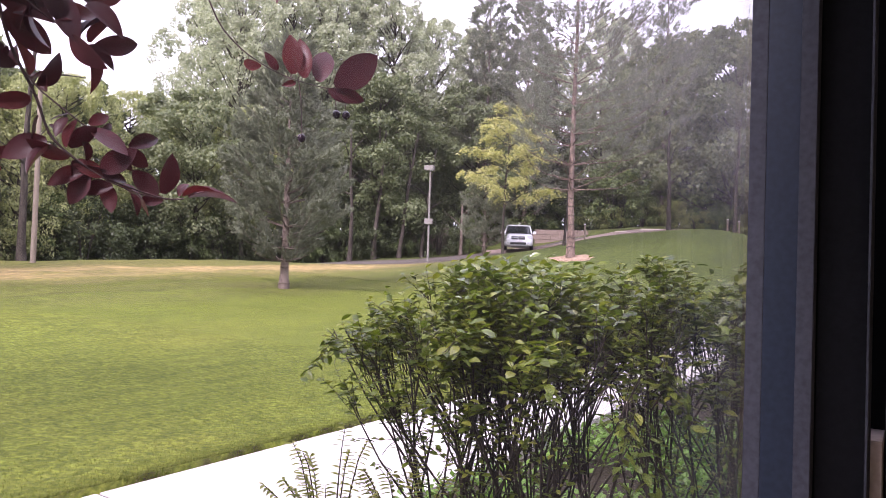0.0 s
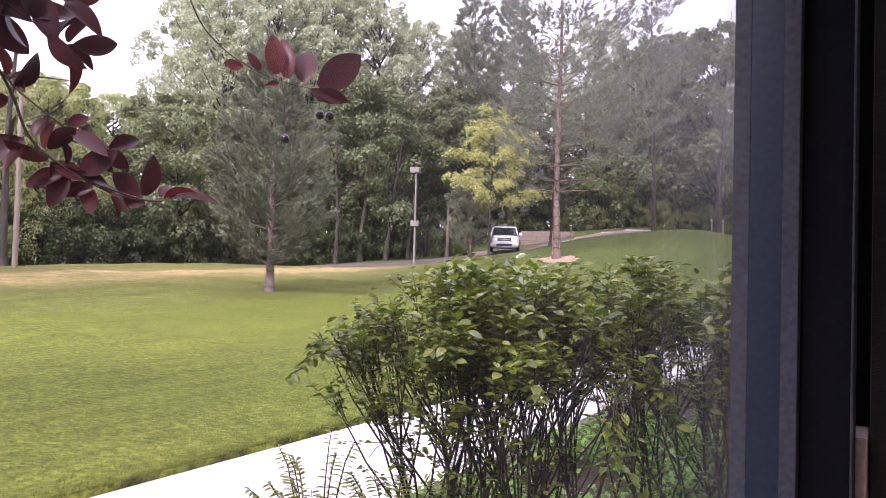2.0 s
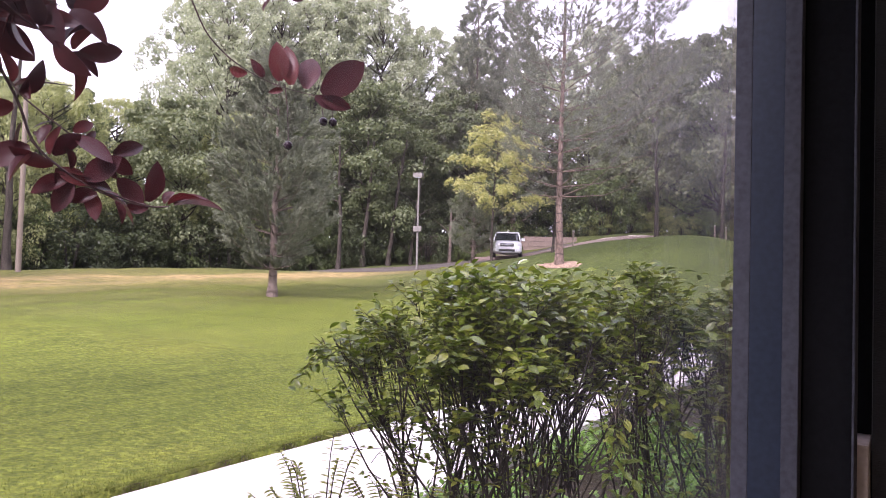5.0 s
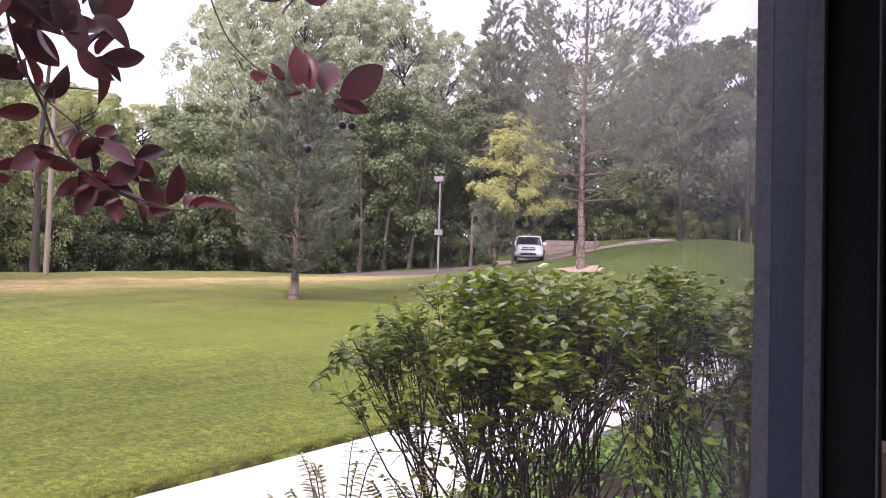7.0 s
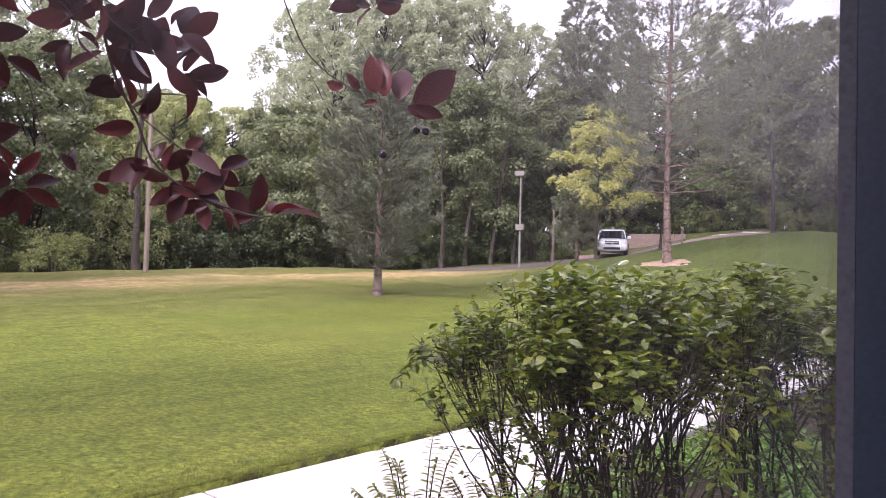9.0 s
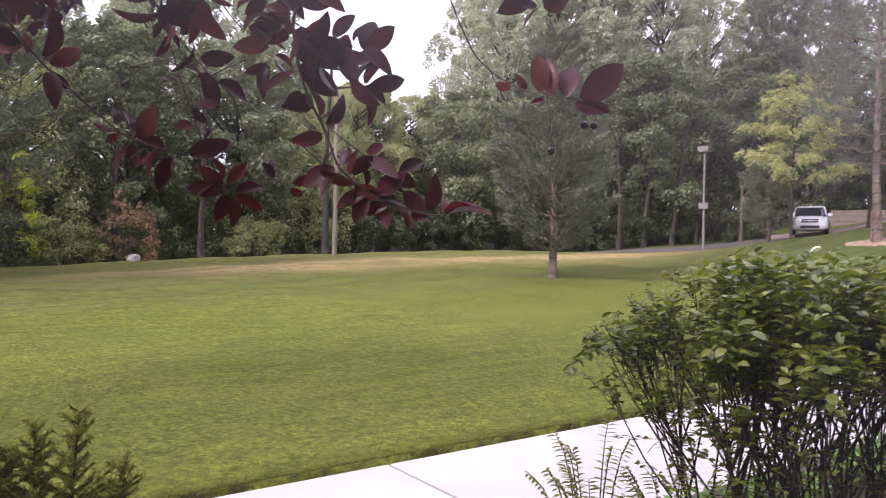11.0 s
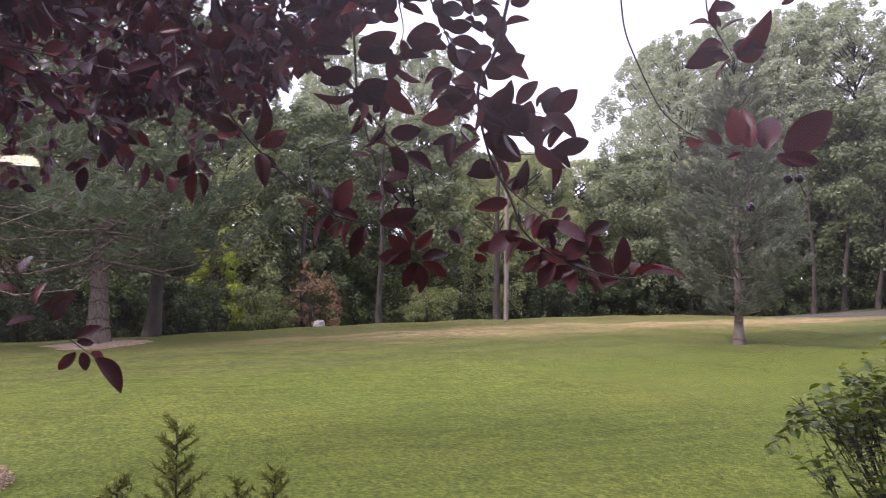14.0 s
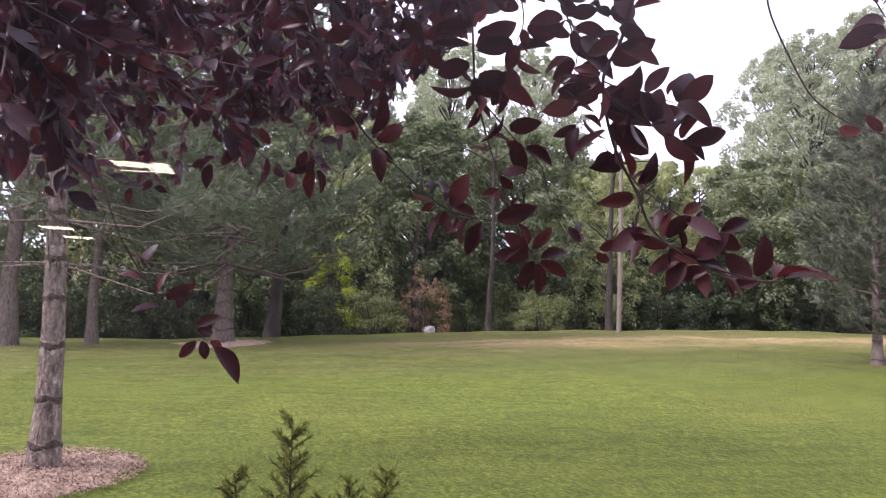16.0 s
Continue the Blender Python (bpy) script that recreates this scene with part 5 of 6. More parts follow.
def shrub(x, y, top, spread, seed, lean=(0, 0), stems=13, singles=150, side=2, fall=0.05, low=2, label="upright green hedge shrub with dark stems and pointed leaves"):
    """Stems that fan out from the root and fork into twigs; the leaves sit at the twigs' ends, in a clipped crown."""
    rng = np.random.default_rng(seed)
    t = thing("hedge_shrub", label, "shrub", (x, y, -0.08), group="hedge shrubs by the window")
    wood, la, ld, lu, ls = Pile(), [], [], [], []
    high = top + 0.08
    g = np.linspace(0, 1, 9)
    def leafy(b, e, r, n, size):
        """A twig from b to e with leaves along its outer part."""
        m = (b + e) / 2 + rng.normal(size=3) * 0.008
        wood.tube([b, m, e], [r, r * 0.7, r * 0.3], 4)
        ax = unit(e - b)
        for i in range(n):
            c = 1.0 - 0.8 * i / n
            w = 2.4 * i + rng.uniform(-0.5, 0.5)
            la.append(b * (1 - c) + e * c)
            ld.append(unit(ax * rng.uniform(0.1, 0.8) + np.array([np.cos(w), np.sin(w), rng.uniform(-0.3, 0.35)])))
            lu.append(unit(np.array([rng.normal() * 0.4, rng.normal() * 0.4, 1.0])))
            ls.append(size * rng.uniform(0.6, 1.15))

    def roof(x, y):
        q = math.hypot(x - lean[0], y - lean[1]) / spread
        return high * (1 - fall * q * q) * (1 + 0.015 * math.sin(9 * x + seed) * math.cos(7 * y))

    for k in range(stems):
        a = 6.283 * k / stems + rng.uniform(-0.3, 0.3)
        q = spread * (0.22 + 0.68 * rng.random() ** 0.7)
        e = np.array([np.cos(a) * q + lean[0], np.sin(a) * q + lean[1], 0.0])
        e[2] = roof(e[0], e[1]) * rng.uniform(0.82, 0.95)
        s = np.array([np.cos(a) * 0.08, np.sin(a) * 0.08, -0.05])
        p = s + (e - s) * np.stack([g ** 1.25, g ** 1.25, g], 1)
        p[1:-1] += rng.normal(size=(7, 3)) * 0.012
        main = Pile()
        main.tube(p, 0.0092 * (1 - 0.84 * g) * rng.uniform(0.6, 1.3), 5)
        main.link("stem", M_STEM, t, smooth=True)
        ways = [(p[8], unit(p[8] - p[6]))]
        for f in range(6):                        # forks that rise at a sharp angle
            u = rng.uniform(0.42, 0.88)
            b = np.array([np.interp(u, g, p[:, c]) for c in range(3)])
            w = rng.uniform(0, 6.283)
            d = unit(np.array([np.cos(w) * 0.42 + 0.25 * np.cos(a), np.sin(w) * 0.42 + 0.25 * np.sin(a), 1.0]))
            top_gap = max(0.05, roof(b[0], b[1]) - 0.07 - b[2])
            end = b + d * top_gap * rng.uniform(0.6, 0.98)
            m = (b + end) / 2 + np.array([np.cos(w), np.sin(w), 0]) * 0.02
            wood.tube([b, m, end], [0.0042, 0.0032, 0.0018], 5)
            ways.append((end, d))
            for j in range(int(side * rng.uniform(0.6, 1.4))):      # small leafy side shoots lower down
                c = rng.uniform(0.1, 0.9)
                sb = b * (1 - c) + end * c
                w2 = rng.uniform(0, 6.283)
                leafy(sb, sb + np.array([np.cos(w2), np.sin(w2), rng.uniform(0.1, 0.9)]) * rng.uniform(0.04, 0.1), 0.0015, int(rng.integers(3, 6)), 0.7)
        for end, d in ways:                       # the clipped, leafy top
            for j in range(6):
                w = rng.uniform(0, 6.283)
                td = unit(d * 0.8 + np.array([np.cos(w), np.sin(w), 0.25]) * rng.uniform(0.4, 1.0))
                tip = end + td * rng.uniform(0.06, 0.15)
                tip[2] = min(tip[2], roof(tip[0], tip[1]) + rng.uniform(-0.03, 0.025))
                leafy(end - d * rng.uniform(0, 0.12), tip, 0.0017, int(rng.integers(6, 11)), 1.0)
        for j in range(low):                      # a few shoots near the ground
            u = rng.uniform(0.15, 0.62)
            b = np.array([np.interp(u, g, p[:, c]) for c in range(3)])
            w = rng.uniform(0, 6.283)
            leafy(b, b + np.array([np.cos(w), np.sin(w), 0.8]) * rng.uniform(0.05, 0.14), 0.0015, int(rng.integers(3, 7)), 0.7)
    wood.link("twigs", M_STEM, t, kind="stuff", smooth=True)
    la, ld, lu, ls = (np.array(q) for q in (la, ld, lu, ls))
    # the leaves on the side towards the window, high up, are pieces of their own
    order = np.argsort(-(la[:, 2] + 0.35 * la[:, 0] - 0.35 * la[:, 1] + 0.15 * rng.random(len(la))))
    for i in order[:singles]:
        leaf_object(hedge_leaf_meshes[int(rng.integers(3))], t, la[i], ld[i], lu[i], float(ls[i]))
    rest = order[singles:]
    p = Pile()
    many_leaves(p, HEDGE_LEAF, la[rest], ld[rest], lu[rest], ls[rest])
    p.link("foliage", M_HEDGE, t, kind="stuff", smooth=True)


shrub(-1.19, 2.18, 1.535, 0.42, 83, (-0.07, -0.04), 16, 240, 8, 0.12, 9)
shrub(-1.0, 2.3, 1.53, 0.42, 72, (-0.04, -0.03), 7, 200, 1, 0.06, 1)
shrub(-0.68, 2.72, 1.55, 0.46, 73, (0, 0), 9, 160, 9, 0.02, 9)
shrub(-1.1, 2.75, 1.5, 0.4, 74, (0, 0), 3, 60, 0, 0.05, 0)
shrub(-0.72, 3.6, 1.51, 0.55, 75, (0, 0), 5, 60, 10, 0.03, 10)
shrub(-0.5, 3.1, 1.5, 0.5, 76, (0, 0), 5, 60, 10, 0.03, 14)


def groundcover():
    rng = np.random.default_rng(8)
    n = 15000
    x, y = rng.uniform(-2.6, -0.4, n), rng.uniform(0.2, 7.0, n)
    keep = (np.sin(x * 3 + 1) * np.sin(y * 2.3) > -0.35) & (x > -2.55 + 0.2 * np.sin(3 * y))
    x, y = x[keep], y[keep]
    c = np.stack([x, y, -0.07 + rng.uniform(0.02, 0.26, len(x))], 1)
    v, f = diamonds(c, 0.06, 0.04, rng, 0.6)
    ob = raw("groundcover", v, f, M_COVER)
    tagged(ob, "bright green groundcover leaves in the planting bed", "groundcover", kind="stuff")


groundcover()


def fern(x, y, z, seed):
    """Feathery compound leaves that arch out over the walk."""
    rng = np.random.default_rng(seed)
    t = thing("feathery_shrub", "low shrub with feathery yellow-green compound leaves", "shrub", (x, y, -0.08))
    st, lv = Pile(), Pile()
    at, d, up = [], [], []
    for k in range(24):
        a = rng.uniform(1.0, 5.0)
        r = rng.uniform(0.06, 0.2)
        e = np.array([np.cos(a) * r, np.sin(a) * r, z * rng.uniform(0.7, 1.05)])
        g = np.linspace(0, 1, 8)[:, None]
        p = np.concatenate([e[:2] * g ** 1.6, e[2] * np.sin(g * 1.45)], 1)
        st.tube(p, 0.005 * (1 - 0.8 * g[:, 0]), 5)
        for u in np.linspace(0.62, 1, 13):
            b = np.array([np.interp(u, g[:, 0], p[:, c]) for c in range(3)])
            for s in (-1, 1):
                at.append(b)
                d.append(unit(np.array([-np.sin(a) * s, np.cos(a) * s, 0.15]) + 0.5 * np.array([np.cos(a), np.sin(a), 0.3])))
                up.append((0.2 * rng.normal(), 0.2 * rng.normal(), 1))
    st.link("stems", M_STEM, t, kind="stuff")
    many_leaves(lv, leaf_shape(0.036, 0.012, 0.2, 0.3, 3), np.array(at), np.array(d), np.array(up), np.full(len(at), 1.0))
    lv.link("leaflets", M_JUNIPER, t, kind="stuff")


fern(-1.47, 1.64, 1.0, 4)
fern(-1.3, 1.8, 0.9, 5)


def juniper(x, y, sprigs, seed):
    """Upright sprigs of scaly needles."""
    rng = np.random.default_rng(seed)
    t = thing("juniper_shrub", "dark green juniper with upright feathery sprigs", "shrub", (x, y, -0.08))
    wood, nd = Pile(), Pile()
    at, d = [], []
    for sx, sy, h in sprigs:
        p = np.array([(0.3 * sx, 0.3 * sy, 0), (0.6 * sx, 0.6 * sy, 0.4 * h), (0.9 * sx, 0.9 * sy, 0.75 * h), (sx, sy, h)])
        wood.tube(p, [0.010, 0.007, 0.004, 0.0015], 5)
        for u in np.linspace(0.5, 1.0, 80):
            b = np.array([np.interp(u, [0, 0.4, 0.75, 1], p[:, c]) for c in range(3)])
            ln = 0.19 * (1.04 - u) / 0.5 + 0.022
            w = rng.uniform(0, 6.28)
            o = unit(np.array([np.cos(w), np.sin(w), 0.75]))
            e = b + o * ln * rng.uniform(0.6, 1.1)
            wood.tube([b, (b + e) / 2, e], [0.0022, 0.0016, 0.0008], 4)
            for q in np.linspace(0.05, 1, max(4, int(ln / 0.006))):
                c = b + (e - b) * q
                for _ in range(4):
                    at.append(c)
                    d.append(unit(o + rng.normal(size=3) * 0.65))
    wood.link("stems", M_STEM, t, kind="stuff")
    at, d = np.array(at), np.array(d)
    n = len(at)
    s = unit(np.cross(d, rng.normal(size=(n, 3)))) * 0.0034
    v = np.stack([at - s, at + s, at + d * rng.uniform(0.012, 0.028, n)[:, None]], 1).reshape(-1, 3)
    raw("needles", v, np.arange(3 * n).reshape(n, 3), M_JUNIPER, t, kind="stuff")


juniper(-1.9, 0.1, [(-0.02, -0.05, 1.32), (0.0, 0.1, 1.17), (-0.05, 0.2, 1.18), (0.03, -0.18, 1.2), (0.0, 0.04, 1.12), (0.06, -0.10, 1.14), (0.0, 0.3, 1.05), (0.05, -0.3, 1.05), (0.1, -0.42, 1.1)], 9)


# ---------------------------------------------------------------- the purple-leaf plum
def plum_tree():
    rng = np.random.default_rng(17)
    t = thing("plum_tree", "purple-leaf plum with dark red leaves hanging before the window", "tree", (-2.5, -1.45, -0.08))
    o = np.array([-2.5, -1.45, -0.08])
    w = Pile()
    w.tube(np.array([(-2.5, -1.45, -0.15), (-2.5, -1.44, 0.1), (-2.47, -1.4, 0.9), (-2.42, -1.35, 1.7), (-2.38, -1.3, 2.1)]) - o, [0.13, 0.1, 0.085, 0.075, 0.06], 10)
    w.link("trunk", M_TWIG, t, smooth=True)
    limbs = [[(-2.38, -1.3, 2.05), (-2.1, -0.8, 2.45), (-1.85, -0.2, 2.6), (-1.6, 0.25, 2.6), (-1.4, 0.55, 2.5)],
             [(-2.38, -1.3, 2.05), (-2.3, -0.7, 2.3), (-2.2, 0.0, 2.45), (-2.05, 0.5, 2.5), (-1.85, 0.8, 2.5)],
             [(-2.38, -1.3, 2.05), (-1.9, -1.0, 2.25), (-1.5, -0.5, 2.3), (-1.2, 0.0, 2.25), (-1.1, 0.35, 2.15)],
             [(-2.38, -1.3, 2.05), (-2.5, -0.6, 2.2), (-2.5, 0.1, 2.3), (-2.3, 0.5, 2.35)],
             [(-2.4, -1.35, 1.75), (-1.9, -1.1, 1.95), (-1.45, -0.75, 2.0), (-1.15, -0.4, 1.95)],
             [(-2.38, -1.3, 2.05), (-2.7, -1.8, 2.6), (-3.0, -2.2, 3.2)], [(-2.38, -1.3, 2.05), (-2.2, -1.2, 2.8), (-2.0, -0.9, 3.4)]]
    lp = Pile()
    at, d, up, size = [], [], [], []

    def hem(q):
        """Height of the crown's lower edge, which climbs from the trunk's side to the outer twigs."""
        turn = math.degrees(math.atan2(-q[0], q[1]))
        rise = np.interp(turn, [55, 61, 68, 74, 79, 83.5, 86, 88, 92, 96, 100, 103, 110], [34, 29, 26, 23.5, 19.5, 15, 11.5, 8.5, 9.5, 9.0, 7.2, 6.4, 6.2])
        return 1.5 + math.hypot(q[0], q[1]) * math.tan(radians(rise))

    def spray(b, e, r, n, up_bias=0.0):
        m = (b + e) / 2 + rng.normal(size=3) * 0.03 + [0, 0, 0.04]
        pts = np.array([b, (b + m) / 2, m, (m + e) / 2, e])
        lp.tube(pts - o, np.array([1, 0.8, 0.6, 0.42, 0.2]) * r, 5)
        for i in range(n):
            u = (i + rng.random()) / n
            q = np.array([np.interp(0.12 + 0.88 * u, np.linspace(0, 1, 5), pts[:, c]) for c in range(3)])
            ax = unit(e - b)
            k = rng.normal(size=3)
            at.append(q - o)
            d.append(unit(ax * 0.5 + unit(k - ax * (k @ ax)) * 0.9 + [0, 0, -0.35 + up_bias]))
            up.append(unit(rng.normal(size=3) * 0.6 + [0.15, 0, 0.8]))
            size.append(rng.uniform(0.6, 1.15))

    for k, limb in enumerate(limbs):
        limb = np.array(limb)
        n = len(limb)
        lp.tube(limb - o, np.linspace(0.035, 0.006, n), 7)
        g = np.linspace(0, 1, n)
        for j in range((84, 80, 96, 68, 84, 14, 20)[k]):
            u = rng.uniform(0.22, 1.0)
            b = np.array([np.interp(u, g, limb[:, c]) for c in range(3)])
            e = b + np.array([rng.normal() * 0.22 + 0.06, rng.normal() * 0.22 + 0.08, rng.uniform(-0.42, 0.22)])
            e[2] = max(e[2], hem(e) + 0.04 + 0.2 * rng.random() ** 2)
            spray(b, e, 0.003, int(rng.integers(20, 32)))
            if rng.random() < 0.7:
                e2 = (b + e) / 2 + rng.normal(size=3) * 0.15
                e2[2] = max(e2[2], hem(e2) + 0.05)
                spray((b + e) / 2, e2, 0.0022, 10)
    lp.link("branches", M_TWIG, t, kind="stuff", smooth=True)
    p = Pile()
    many_leaves(p, PLUM_LEAF, np.array(at), np.array(d), np.array(up), np.array(size))
    p.link("foliage", M_PLUM, t, kind="stuff", smooth=True)

    # hanging twigs close to the glass; each leaf: how far along, which way it points (0 along the glass, 90 up), size
    def twig(pts, r, leaves, seed, more=0.45, wild=1.0):
        q = random.Random(seed)
        pts = np.array(pts, float)
        g = np.linspace(0, 1, len(pts))
        fine = np.linspace(0, 1, 4 * len(pts))
        line = np.stack([np.interp(fine, g, pts[:, c]) for c in range(3)], 1)
        for _ in range(2):
            line[1:-1] = (line[:-2] + 2 * line[1:-1] + line[2:]) / 4
        gone = np.concatenate([[0], np.cumsum(np.linalg.norm(np.diff(line, axis=0), axis=1))])
        gone /= gone[-1]
        tw = Pile()
        tw.tube(line - o, 0.62 * np.linspace(r, r * 0.35, len(line)), 6)
        tw.link("twig", M_TWIG, t, smooth=True)
        for u, turn, size in leaves:
            b = np.array([np.interp(u, gone, line[:, c]) for c in range(3)])
            away = unit(b - [0, 0, 1.5])
            side = unit(np.cross(away, [0, 0, 1]))
            w = radians(turn + q.uniform(-12, 12))
            dd = unit(side * math.cos(w) + np.array([0, 0, 1]) * math.sin(w) + away * q.uniform(-0.55, 0.45))
            face = unit(-away * 0.7 + wild * np.array([q.uniform(-0.9, 0.9), q.uniform(-0.9, 0.9), q.uniform(-0.4, 1.0)]))
            leaf_object(plum_leaf_meshes[q.randrange(4)], t, b - o + dd * 0.008, dd, face, size * q.uniform(0.72, 0.96))
            if q.random() < more:             # a smaller leaf from the same bud
                w += radians(q.choice((-1, 1)) * q.uniform(30, 70))
                dd = unit(side * math.cos(w) + np.array([0, 0, 1]) * math.sin(w) + away * q.uniform(-0.2, 0.8))
                leaf_object(plum_leaf_meshes[q.randrange(4)], t, b - o + dd * 0.006, dd, unit(-away + np.array([q.uniform(-1, 1), q.uniform(-1, 1), q.uniform(-0.2, 1)])), size * q.uniform(0.5, 0.8))

    twig([(-1.126, -0.002, 2.008), (-1.143, 0.020, 1.964), (-1.157, 0.047, 1.917), (-1.172, 0.068, 1.861), (-1.182, 0.114, 1.804), (-1.184, 0.166, 1.758), (-1.180, 0.231, 1.703), (-1.174, 0.270, 1.682), (-1.159, 0.327, 1.674)], 0.0042,
         [(0.1, 200, 0.8), (0.16, 20, 0.8), (0.22, 200, 0.8), (0.28, -30, 0.8), (0.33, 120, 0.7), (0.45, 150, 0.95), (0.5, 80, 1.15), (0.52, 20, 0.95), (0.53, -75, 0.95), (0.55, -100, 0.6), (0.78, 100, 0.6), (0.8, 170, 0.6), (0.83, 60, 0.6), (0.86, 70, 0.95), (0.84, -130, 0.9), (0.88, -100, 0.7), (0.9, 200, 0.6), (0.93, -130, 1.0), (0.97, -115, 0.9), (1.0, 10, 1.1), (0.95, 150, 0.6)], 1)
    twig([(-1.123, 0.269, 2.052), (-1.144, 0.278, 1.997), (-1.161, 0.287, 1.943), (-1.174, 0.293, 1.901), (-1.187, 0.319, 1.825), (-1.193, 0.342, 1.766), (-1.195, 0.365, 1.707), (-1.194, 0.391, 1.647), (-1.188, 0.416, 1.616)], 0.0038,
         [(0.05, 160, 0.9), (0.09, 20, 0.9), (0.13, 200, 1.0), (0.16, -10, 1.1), (0.2, 170, 1.0), (0.22, 30, 1.2), (0.26, 190, 0.9), (0.3, -15, 1.25), (0.33, 200, 1.0), (0.36, -60, 0.8), (0.38, 20, 1.1), (0.4, -110, 0.6), (0.52, 30, 0.6), (0.58, 170, 0.6), (0.66, 20, 0.7), (0.72, 200, 0.5), (0.8, 10, 0.5), (0.93, -150, 0.75), (0.95, 100, 0.75), (0.96, 55, 0.7), (0.97, 150, 0.8), (0.98, 190, 0.9), (1.0, -30, 0.9), (1.0, -70, 0.8), (1.0, 20, 0.85), (0.99, -110, 0.8), (0.97, 75, 0.5)], 2)
    twig([(-1.176, 0.296, 1.890), (-1.176, 0.335, 1.851), (-1.174, 0.370, 1.813), (-1.166, 0.414, 1.778), (-1.171, 0.433, 1.708), (-1.166, 0.464, 1.649), (-1.149, 0.506, 1.632)], 0.0026,
         [(0.1, 60, 0.7), (0.16, -110, 0.7), (0.22, 15, 1.0), (0.27, -60, 1.0), (0.3, 100, 0.5), (0.34, -20, 0.9), (0.38, 160, 0.5), (0.86, 60, 0.5), (0.93, 130, 0.5), (1.0, 20, 0.6)], 3)
    twig([(-0.947, 0.472, 2.014), (-0.986, 0.467, 1.931), (-1.012, 0.446, 1.886), (-1.024, 0.462, 1.823), (-1.028, 0.482, 1.768), (-1.023, 0.514, 1.714), (-1.021, 0.531, 1.664), (-1.013, 0.550, 1.641), (-0.990, 0.594, 1.606), (-0.943, 0.668, 1.580), (-0.928, 0.688, 1.583)], 0.005,
         [(0.02, 60, 0.7), (0.05, 170, 0.7), (0.08, 20, 0.7), (0.11, 110, 0.9), (0.14, 200, 0.9), (0.17, -20, 1.0), (0.2, 150, 1.0), (0.22, 20, 1.1), (0.25, 190, 1.1), (0.27, -40, 1.0), (0.3, 170, 1.0), (0.33, 10, 1.2), (0.36, -45, 1.2), (0.38, 200, 1.0), (0.4, 30, 0.9), (0.44, -150, 0.6), (0.5, 165, 0.9), (0.53, 100, 0.7), (0.55, 50, 0.9), (0.57, -165, 0.9), (0.6, -100, 0.8), (0.63, 30, 0.5)], 4)
    twig([(-1.021, 0.531, 1.664), (-1.013, 0.550, 1.641), (-0.990, 0.594, 1.606), (-0.967, 0.632, 1.588), (-0.943, 0.668, 1.580), (-0.928, 0.688, 1.583)], 0.0028,
         [(0.05, 200, 1.0), (0.1, -140, 0.9), (0.16, 60, 0.8), (0.2, -60, 0.9), (0.24, 170, 0.9), (0.28, -20, 0.9), (0.32, 100, 0.7), (0.36, -160, 1.0), (0.4, 30, 0.9), (0.44, -70, 0.8), (0.48, 140, 0.7), (0.52, -15, 0.9), (0.56, 190, 0.9), (0.62, -60, 0.6), (0.84, 62, 0.95), (0.9, 185, 0.6), (1.0, 8, 1.1), (0.96, 30, 0.8)], 5)
    twig([(-1.016, 0.496, 1.739), (-1.012, 0.512, 1.719), (-0.991, 0.559, 1.681), (-0.976, 0.591, 1.657), (-0.960, 0.617, 1.645)], 0.0024,
         [(0.25, 100, 0.5), (0.45, -120, 0.6), (0.6, -35, 0.9), (0.7, 45, 0.4), (0.95, 22, 0.9), (0.9, -20, 0.7)], 6)
    twig([(-1.014, 0.449, 1.878), (-0.998, 0.495, 1.856), (-0.981, 0.531, 1.849), (-0.973, 0.550, 1.841)], 0.002,
         [(0.55, 55, 0.8), (0.75, -70, 1.0), (0.85, 55, 0.7), (0.95, -20, 1.0), (1.0, 33, 1.15), (0.7, 185, 0.8)], 7)
    twig([(-0.871, 0.622, 2.031), (-0.878, 0.629, 2.008), (-0.890, 0.644, 1.961), (-0.891, 0.681, 1.894), (-0.887, 0.710, 1.842), (-0.870, 0.743, 1.810), (-0.846, 0.776, 1.788), (-0.821, 0.807, 1.775), (-0.784, 0.845, 1.766)], 0.0028,
         [(0.74, 185, 0.55), (0.8, 130, 0.6), (0.85, 105, 0.95), (0.9, 92, 1.0), (0.95, 78, 1.15), (1.0, 28, 1.35), (1.0, -8, 0.8), (0.97, -15, 0.7), (0.88, -160, 0.4)], 8, 0.0, 0.22)
    twig([(-0.808, 0.737, 2.050), (-0.830, 0.750, 1.991), (-0.825, 0.782, 1.941), (-0.822, 0.795, 1.921)], 0.0026,
         [(0.3, 150, 0.7), (0.45, 20, 0.6), (0.6, 170, 0.6), (0.7, 95, 1.0), (0.88, 172, 1.0), (1.0, 40, 0.8), (0.95, 15, 0.75), (1.0, 33, 1.2), (0.9, 192, 0.9), (1.0, 215, 0.6)], 9)
    twig([(-0.907, -0.228, 1.693), (-0.915, -0.217, 1.657), (-0.925, -0.195, 1.594), (-0.930, -0.171, 1.555), (-0.934, -0.142, 1.516), (-0.937, -0.098, 1.481), (-0.937, -0.089, 1.474)], 0.002,
         [(0.55, 60, 0.45), (0.62, 160, 0.45), (0.7, 25, 0.55), (0.75, 190, 0.5), (0.8, 80, 0.4), (0.9, 40, 0.45), (0.95, -120, 0.5), (1.0, -45, 0.8), (0.97, -15, 0.4)], 10)
